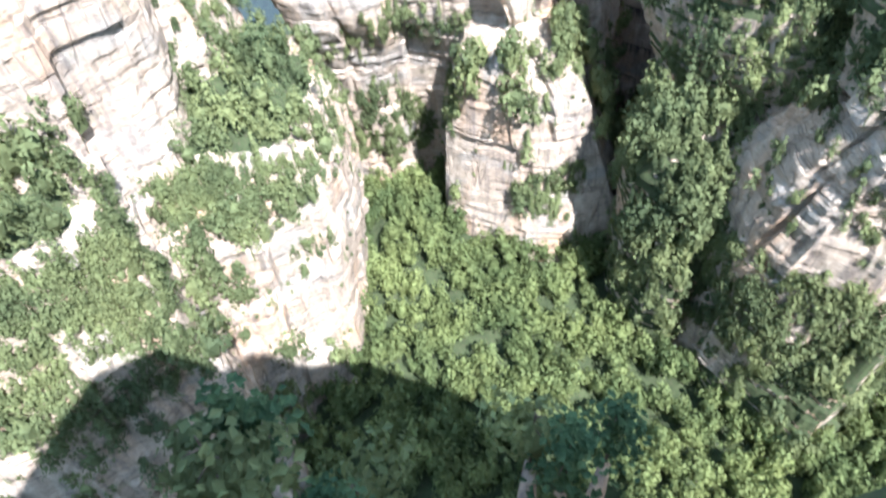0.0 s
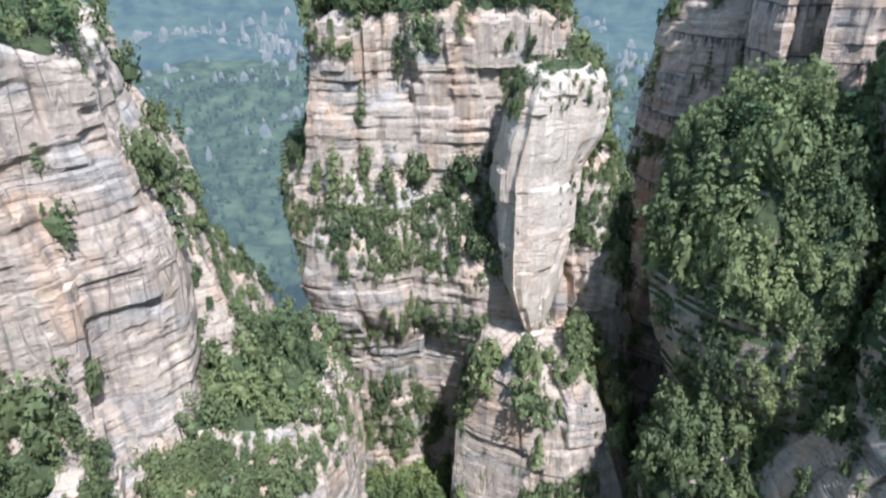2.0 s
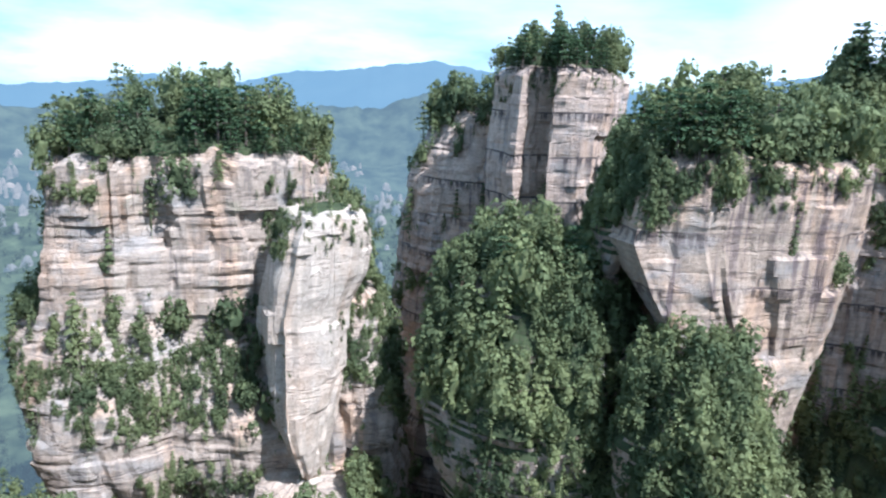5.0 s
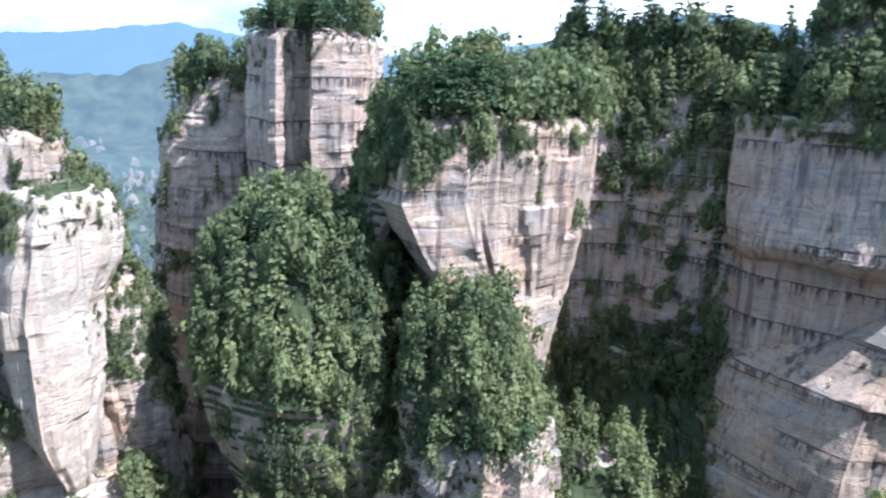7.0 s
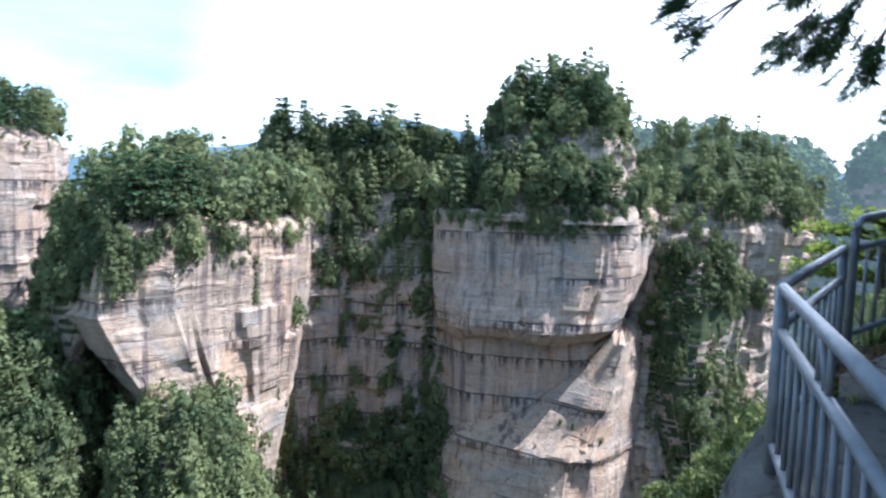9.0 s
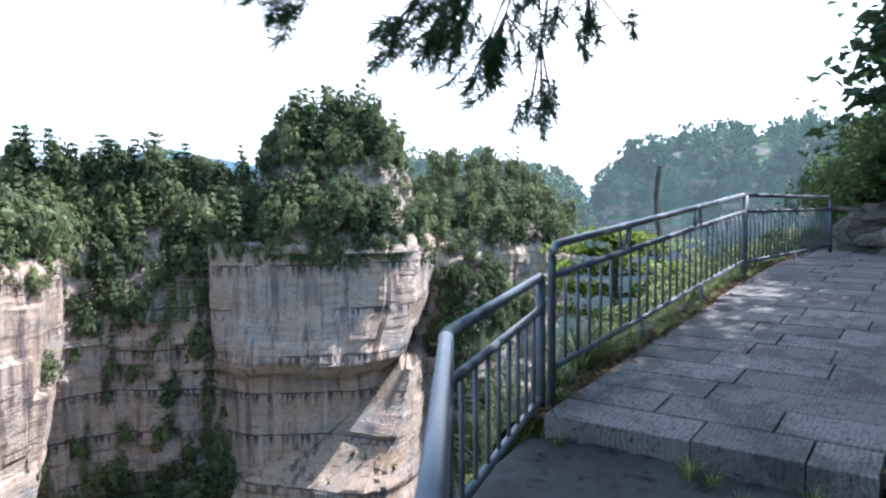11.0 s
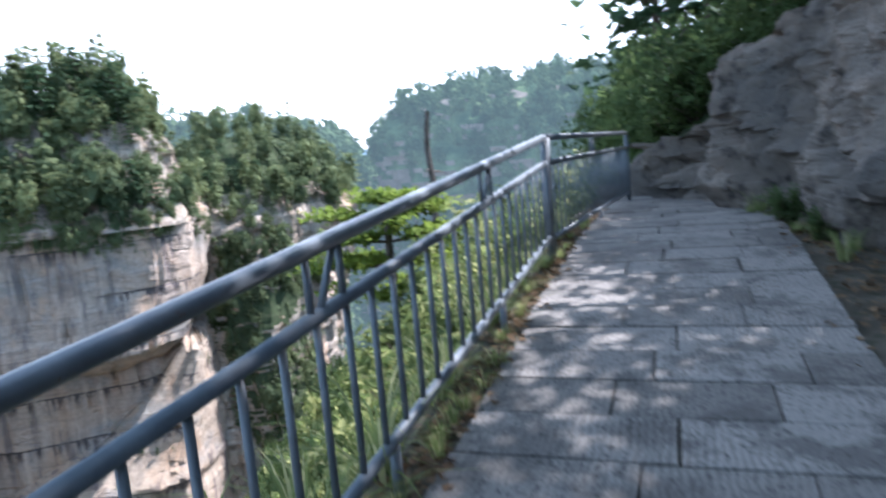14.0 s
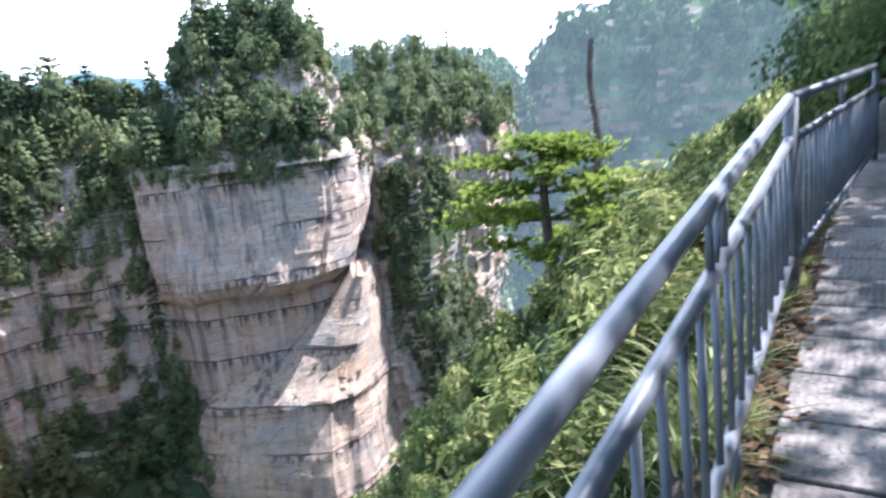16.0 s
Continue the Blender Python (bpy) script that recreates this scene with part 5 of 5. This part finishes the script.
def plant_slope():
    rng = np.random.default_rng(210)
    for i in range(250):
        s = 5.9 + 22 * rng.random() ** 1.5
        w = 2.98 + rng.random() ** 1.2 * (4.0 + 0.5 * (s - 6))
        size = rng.uniform(0.55, 1.0) * (1 + 0.04 * (s - 6))
        if w < 3.3:
            size *= 0.72
        top = slope_z(np.array([s]), np.array([w]))[0]
        if w > 3.4:
            size *= 0.8
        if s < 10 and w > 3.2:
            size *= 0.5
        shrub(sw(s, w, top - 0.05), size, int(rng.integers(6)), rng.uniform(0, 360), "leafy green shrub with sunlit leaves below the railing")
    for s, w, size in ((10.1, 3.3, 1.25), (11.2, 3.5, 1.5), (12.3, 3.5, 1.5), (13.4, 3.6, 1.6), (14.6, 3.5, 1.6), (15.8, 3.5, 1.6), (9.2, 3.2, 0.95)):
        shrub(sw(s, w, slope_z(np.array([s]), np.array([w]))[0] - 0.05), size, int(rng.integers(2)), rng.uniform(0, 360), "tall yellow-green shrub reaching over the railing")
    for i in range(230):
        s = rng.uniform(5.7, 14.0)
        w = 2.62 + rng.random() ** 1.7 * 2.6
        tuft(sw(s, w, slope_z(np.array([s]), np.array([w]))[0] - 0.03), rng.uniform(0.6, 1.0), int(rng.choice((0, 1, 1))), rng.uniform(0, 360))
    for s, w in ((6.2, 2.9), (6.5, 3.1), (6.8, 2.9), (7.2, 3.0), (6.4, 3.4), (7.0, 3.4)):
        tuft(sw(s, w, slope_z(np.array([s]), np.array([w]))[0] - 0.03), 1.25, 1, rng.uniform(0, 360), "tall arching grass clump on the brink")
    for i in range(24):
        s = rng.uniform(5.8, 14)
        tuft(sw(s, rng.uniform(2.38, 2.56), path_z(s) - 0.03), rng.uniform(0.35, 0.7), 2, rng.uniform(0, 360))
    for i in range(11):
        s = rng.uniform(11, 14)
        b = float(np.interp(s, WALL_S, WALL_W))
        tuft(sw(s, b + rng.uniform(0.05, 0.3), path_z(s) - 0.04), rng.uniform(0.4, 0.8), int(rng.choice((0, 2))), rng.uniform(0, 360), "grass clump at the foot of the rock wall")
    for s, w, k in ((5.36, 2.2, 0.5), (5.36, 1.35, 0.7), (5.3, 1.2, 0.5), (5.36, 0.7, 0.6), (5.1, 1.0, 0.4)):
        tuft(sw(s, w, 0.0), k, 2, rng.uniform(0, 360), "small weeds at the foot of the stone step")
    for s, w, k in ((11.8, 0.1, 0.4), (12.8, 0.25, 0.5)):
        shrub(sw(s, w, path_z(s) - 0.05), k, 2, rng.uniform(0, 360), "small dark shrub at the foot of the rock wall")


plant_slope()


def slope_cover():
    rng = np.random.default_rng(215)
    n = 420
    s, w = 15 + 60 * rng.random(n) ** 1.3, 4.5 + 14 * rng.random(n)
    z = slope_z(s, w)
    forest("slope_undergrowth", np.stack([D2[0] * s + N2[0] * w, D2[1] * s + N2[1] * w, z - 0.5], 1), rng.uniform(0.9, 1.8, n) * (1 + s * 0.015), LEAF_NEAR, "sunlit yellow-green undergrowth covering the slope below the path", 0.0, 216, 1.8)


slope_cover()


def litter():
    """Dead leaves along both edges of the paving."""
    rng = np.random.default_rng(220)
    n = 2600
    s = rng.uniform(5.5, 16, n)
    w = np.where(rng.random(n) < 0.6, rng.normal(2.46, 0.07, n), rng.normal(0.12, 0.15, n))
    p = np.stack([D2[0] * s + N2[0] * w, D2[1] * s + N2[1] * w, PZ(s) + 0.012 - (np.abs(w - 1.36) > 1.02) * 0.03], 1)
    v, q = leaf_quads(p, np.tile([0, 0, 1.0], (n, 1)), 0.045, rng, 0.25, 1.4)
    m = leaf_material("dead_leaves", (0.10, 0.06, 0.035), (0.24, 0.15, 0.08), 1.5, 0.2)
    tagged(new("leaf_litter", mesh_from("leaf_litter", v, q, None, (m,))), "brown dead leaves along the edges of the paving", "dead leaves", kind="stuff")


litter()

# ---- trees of the hillside, and those rooted on the brink ----
NEAR_TREES = []
for i_ in range(4):
    rng_ = np.random.default_rng(230 + i_)
    tr_ = Bag()
    pts_ = [(0.03 * math.sin(3 * z), 0.02 * math.cos(4 * z), z) for z in np.linspace(-0.05, 0.9, 9)]
    tr_.add(*tube(pts_, np.linspace(0.020, 0.004, 9), 8))
    for z in np.linspace(0.25, 0.85, 12):
        a_, l_ = rng_.uniform(0, 6.283), rng_.uniform(0.2, 0.36) * (1.2 - z)
        tr_.add(*tube([(0, 0, z), (math.cos(a_) * l_ * 0.5, math.sin(a_) * l_ * 0.5, z + 0.05), (math.cos(a_) * l_, math.sin(a_) * l_, z + 0.08)], [0.008, 0.005, 0.002], 5))
    p_, d_ = crown_points("broad", 2600 if i_ < 3 else 9000, rng_)
    p_[:, 2] = p_[:, 2] * 1.15 - 0.18
    v_, q_ = leaf_quads(p_ + rng_.normal(0, 0.03, p_.shape), d_, 0.026 if i_ < 3 else 0.014, rng_, 0.7, 1.5)
    NEAR_TREES.append((tr_.mesh("trunk", BARK, True), mesh_from("crown", v_, q_, None, (LEAF_DARK,))))


def near_tree(p, h, which, turn, label="leafy dark green tree on the shaded hillside"):
    ob = new("tree")
    ob.matrix_world = pose(*p, 0, 0, turn) @ Matrix.Diagonal((h, h, h, 1))
    part("trunk", NEAR_TREES[which][0], ob)
    part("crown", NEAR_TREES[which][1], ob)
    return tagged(ob, label, "tree", "trees on the hillside")


def hill_trees():
    rng = np.random.default_rng(240)
    spots = []
    for i in range(64):
        s = rng.uniform(3, 34)
        b, hgt = float(np.interp(s, WALL_S, WALL_W)), float(np.interp(s, WALL_S, WALL_H))
        w = b - 0.37 * hgt - 0.9 - rng.random() ** 1.2 * 9
        spots.append((s, w, rng.uniform(4, 7) * (1.0 if s < 15 else 0.55)))
    spots += [(18.5, 1.2, 2.3), (19.5, 0.2, 3.0), (20.0, 1.8, 2.4), (21.5, 0.6, 3.4), (23, 1.8, 2.8), (25, 0.2, 3.8), (18.0, -0.4, 3.2), (17.0, -0.2, 2.6), (16.0, -0.8, 3.6), (15.0, -0.8, 3.4), (14, -1.6, 4.0), (26.5, 2.0, 3.2), (29, 1, 4.0), (33, 2, 4), (12.6, -1.9, 4.2), (11.4, -2.4, 4.6), (10.2, -2.7, 4.8)]
    # the tall first tree is added to shade the railing, mostly above view
    spots += [(12.2, -1.9, 9.5), (24, 2.8, 2.8), (23, 2.2, 3.6), (21, 1.5, 3.8), (22, 2.6, 2.6), (19.6, 1.2, 3.6)]
    # unseen trees, added to cast shade over the rock terrace
    spots += [(0.5, -4.5, 5.5), (2.5, -4.0, 6), (4.4, -3.6, 6), (6.2, -3.2, 6.2), (7.6, -2.9, 6)]
    for s, w, h in spots:
        z = float(hill_z(np.array([s]), np.array([w]))[0]) if s < 17 or w < 0 else path_z(s)
        near_tree(sw(s, w, z - 0.25), h, 3 if h > 9 else int(rng.integers(3)), rng.uniform(0, 360))
    for s, w, h in ((25.0, 1.7, 8.0), (27.5, 2.1, 7.5), (25.5, 0.4, 7.5), (22.5, -0.8, 8.5), (28.0, -1.0, 9.5)):
        tree(sw(s, w, (float(hill_z(np.array([s]), np.array([w]))[0]) if w < 2 else path_z(s)) - 0.3), h, 4 + int(s) % 4, 30 * s, "trees on the hillside", "slender dark pine standing above the path")

    for i in range(125):
        s = rng.uniform(5, 17.2)
        b, hgt = float(np.interp(s, WALL_S, WALL_W)), float(np.interp(s, WALL_S, WALL_H))
        w = b - 0.34 * hgt - 0.1 - rng.random() ** 1.3 * 3.2
        shrub(sw(s, w, float(hill_z(np.array([s]), np.array([w]))[0]) - 0.15), rng.uniform(0.8, 1.5), int(rng.choice((2, 5))), rng.uniform(0, 360), "dark green shrub on the bank above the rock wall")


hill_trees()


# ---- the flat-topped pine and the dead trunk in the gorge below the railing ----
def flat_pine():
    rng = np.random.default_rng(250)
    base = sw(22.8, 9.1, -3.7)
    ob = new("pine_tree")
    ob.matrix_world = pose(*base) @ Matrix.Diagonal((1.15, 1.15, 1.15, 1))
    trunk = Bag()
    trunk.add(*tube([(0, 0, -0.3), (-0.05, 0.05, 1.0), (-0.22, 0.1, 2.2), (-0.12, 0.1, 3.2), (0, 0.1, 3.9)], [0.15, 0.13, 0.11, 0.07, 0.03], 8))
    p, d = [], []
    for z, reach, n in ((1.7, 2.0, 5), (2.4, 2.3, 7), (3.0, 2.1, 7), (3.5, 1.7, 6), (3.9, 1.0, 5)):
        for k in range(n):
            a = 6.283 * k / n + rng.uniform(-0.4, 0.4)
            ln = reach * rng.uniform(0.6, 1.1)
            tip = np.array([math.cos(a) * ln, math.sin(a) * ln, z + 0.12 * ln * rng.uniform(-1, 1)])
            trunk.add(*tube([(-0.1, 0.08, z - 0.25), tuple(tip * 0.5 + (0, 0, 0.5 * z - 0.16)), tuple(tip)], [0.035, 0.022, 0.01], 5))
            m = 170
            f = rng.uniform(0.35, 1.08, m)[:, None]
            q = tip * f + np.array([0, 0, z - 0.1]) * (1 - f) + rng.normal(0, 0.17, (m, 3)) * (1, 1, 0.35) * (0.5 + f)
            p.append(q)
            d.append(np.tile([0, 0, 1.0], (m, 1)))
    v, q = leaf_quads(np.concatenate(p), np.concatenate(d), 0.13, rng, 0.5, 1.7)
    part("trunk", trunk.mesh("trunk", BARK, True), ob)
    # the crown takes the needle copy with sunlight in its colour
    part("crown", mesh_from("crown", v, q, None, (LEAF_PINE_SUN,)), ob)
    tagged(ob, "flat-topped bright green pine on the slope below the railing", "tree")


flat_pine()


def dead_trunk():
    rng = np.random.default_rng(260)
    base = np.array([32.0, -5.6, -5.2])
    ob = new("dead_tree")
    ob.location = base
    t = Bag()
    zs = np.linspace(0, 8.75, 14)
    t.add(*tube([(0.07 * math.sin(z * 1.1), 0.07 * math.cos(z * 1.7), z) for z in zs], np.linspace(0.20, 0.10, 14), 7))
    part("trunk", t.mesh("trunk", DEADWOOD), ob)
    for z, a, ln in ((4.3, 2.0, 0.9), (5.1, 5.2, 0.7), (5.9, 2.6, 0.8), (6.4, 5.6, 1.1), (6.5, 2.4, 0.5), (7.3, 0.5, 0.3)):
        b = Bag()
        b.add(*tube([(0, 0, z), (math.cos(a) * ln * 0.6, math.sin(a) * ln * 0.6, z - 0.04), (math.cos(a) * ln, math.sin(a) * ln, z - 0.14)], [0.05, 0.035, 0.015], 5))
        part("branch", b.mesh("branch", DEADWOOD), ob)
    tagged(ob, "bare dead tree trunk with broken branch stubs", "dead tree")


dead_trunk()


# ---- the pine whose bough hangs over the railing ----
def needle_spray(bag, tip, way, n, length, rng):
    """A brush of long needles round the end of a twig."""
    w = np.asarray(way) / np.linalg.norm(way)
    d = rng.normal(0, 0.62, (n, 3)) + w * 0.75
    d /= np.linalg.norm(d, axis=1)[:, None]
    o = tip - w * rng.uniform(0, 0.10, (n, 1))
    side = np.cross(d, rng.normal(0, 1, (n, 3)))
    side /= np.linalg.norm(side, axis=1)[:, None]
    e = o + d * (length * rng.uniform(0.6, 1.1, (n, 1)))
    v = np.stack([o - side * 0.0022, o + side * 0.0022, e + side * 0.0009, e - side * 0.0009], 1).reshape(-1, 3)
    bag.add(v, np.arange(n * 4).reshape(-1, 4))


def overhanging_pine():
    rng = np.random.default_rng(270)
    root = np.array([2.4, -4.4, 0.2])
    ob = new("pine_tree")
    ob.location = root
    trunk = Bag()
    trunk.add(*tube([(0, 0, -0.4), (0.05, 0.1, 2.0), (0.2, 0.3, 4.4), (0.3, 0.5, 7.0), (0.3, 0.6, 9.5)], [0.17, 0.15, 0.12, 0.08, 0.03], 10))
    part("trunk", trunk.mesh("trunk", BARK, True), ob)
    start = np.array([2.6, -4.1, 4.4])
    elbow = np.array([3.2, -1.9, 3.3])
    bough, needles = Bag(), Bag()
    eye_side = np.array([0.36, -0.14, 1.53])   # the sprays hang on the near side of the bough
    hub = np.array([4.95, -0.95, 3.1]) * 0.66 + eye_side * 0.34
    bough.add(*tube([start - root, (start + elbow) / 2 + (0, 0, 0.15) - root, elbow - root, hub - root], [0.06, 0.045, 0.03, 0.018], 7))
    sprays = ((5.08, 0.65, 2.69), (5.13, 0.53, 2.58), (5.18, -0.10, 2.72), (5.05, 0.30, 2.85), (5.23, 0.02, 2.42), (5.30, -0.14, 2.38), (5.22, -0.33, 2.54), (5.27, -0.51, 2.27), (5.29, -0.41, 2.14),
              (5.23, -0.72, 2.55), (5.20, -1.02, 2.42), (5.29, -0.73, 2.08), (5.14, -1.01, 2.75), (5.09, -1.32, 2.72), (5.40, -0.30, 2.45), (5.05, -1.5, 2.78), (5.0, -0.6, 2.85), (5.1, -1.25, 2.82), (5.3, -1.45, 2.84))
    for k in sprays:
        k = np.array(k) * 0.66 + eye_side * 0.34
        mid = hub * 0.45 + k * 0.55 + (0.02, 0.0, 0.10)
        bough.add(*tube([hub - root, mid - root, k - root], [0.009, 0.006, 0.0025], 5))
        for j in range(7):
            q = k + rng.normal(0, 0.05, 3)
            bough.add(*tube([k * 0.5 + mid * 0.5 - root, q - root], [0.004, 0.002], 4))
            needle_spray(needles, q - root, q - mid + rng.normal(0, 0.08, 3), 80, 0.075, rng)
    part("bough", bough.mesh("bough", BARK, True), ob)
    part("needles", needles.mesh("needles", LEAF_PINE), ob, "dark green needle sprays")
    crown = Bag()
    v, q = crown_mesh("pine", 900, 0.045, rng)
    crown.add(v * (6.5, 6.5, 8.0) + (0.3, 0.3, 2.6), q)
    part("crown", crown.mesh("crown", LEAF_PINE), ob)
    tagged(ob, "pine with a drooping bough over the railing", "tree")


overhanging_pine()


# ---- trees clinging to the brink below the viewpoint ----
def brink_trees():
    for az, d, z, h in ((-14, 16, -36, 7.0), (-21, 15, -37, 8.5), (-28, 18, -38, 7.5), (22, 15, -40, 9), (34, 18, -34, 10), (40, 16, -31, 9), (28, 13, -34, 7)):
        p = polar(az, d, z)
        tree(p, h, (int(abs(az)) * 3) % 8, az * 7.0, "trees clinging to the brink", "dark shaded tree clinging to the cliff below the viewpoint")
        ledge = Bag()
        ledge.add(*tube([p + (0, 0, 0.6), p * (0.7, 0.7, 1) + (0, 0, 0.2), p * (0.1, 0.1, 1) - (0, 2, 0.6)], [0.35, 0.8, 2.2], 9))
        tagged(new("rock_spur", ledge.mesh("rock_spur", ROCK_GREY)), "shaded rock spur of the viewpoint cliff", "rock spur", kind="structure")


brink_trees()


# ---- paving slabs, one object each ----
def slab_mesh(length, depth, thick=0.10, chamfer=0.005):
    bm = bmesh.new()
    bmesh.ops.create_cube(bm, size=1)
    for v in bm.verts:
        v.co = Vector((v.co.x * depth, v.co.y * length, (v.co.z - 0.5) * thick))
    top = [e for e in bm.edges if all(abs(v.co.z) < 1e-6 for v in e.verts)]
    bmesh.ops.bevel(bm, geom=top, offset=chamfer, segments=1, affect="EDGES")
    me = bpy.data.meshes.new("slab")
    bm.to_mesh(me)
    bm.free()
    me.materials.append(PAVING)
    return me


def paving():
    rng = np.random.default_rng(100)
    floor = tagged(new("paving"), "grey tooled stone slabs laid in rows across the path", "paving", kind="structure")
    row, s = 0, 5.48
    cache = {}
    while s < 16.6:
        depth = 0.37 if row == 0 else 0.405
        left, right = 2.36, 0.42 - 0.02 * max(0, s - 9)
        if s > 14.2:
            right = max(right, float(np.interp(s, WALL_S, WALL_W)) + 0.1)
        w = left + rng.uniform(-0.02, 0.02)
        cuts = [w]
        first = (0.98, 0.62, 0.82)[row % 3] + rng.uniform(-0.05, 0.05)
        w -= first
        while w > right + 0.30:
            cuts.append(w)
            w -= rng.choice((0.62, 0.74, 0.86))
        cuts.append(right)
        for a, b in zip(cuts, cuts[1:]):
            if a - b < 0.15:
                continue
            key = (round((a - b) / 0.02), round(depth, 3))
            if key not in cache:
                cache[key] = slab_mesh((a - b) - 0.010, depth - 0.013, 0.20 if row == 0 else 0.10)
            m = s + depth / 2
            slope = (path_z(m + 0.2) - path_z(m - 0.2)) / 0.4
            ob = part("slab", cache[key], floor)
            p = sw(m, (a + b) / 2, path_z(m) + rng.uniform(-0.004, 0.004))
            ob.matrix_world = pose(*p, 0, 0, math.degrees(math.atan2(D2[1], D2[0]))) @ pose(0, 0, 0, rng.normal(0, 0.25), -math.degrees(math.atan(slope)) + rng.normal(0, 0.2), 0)
        s += depth
        row += 1


paving()
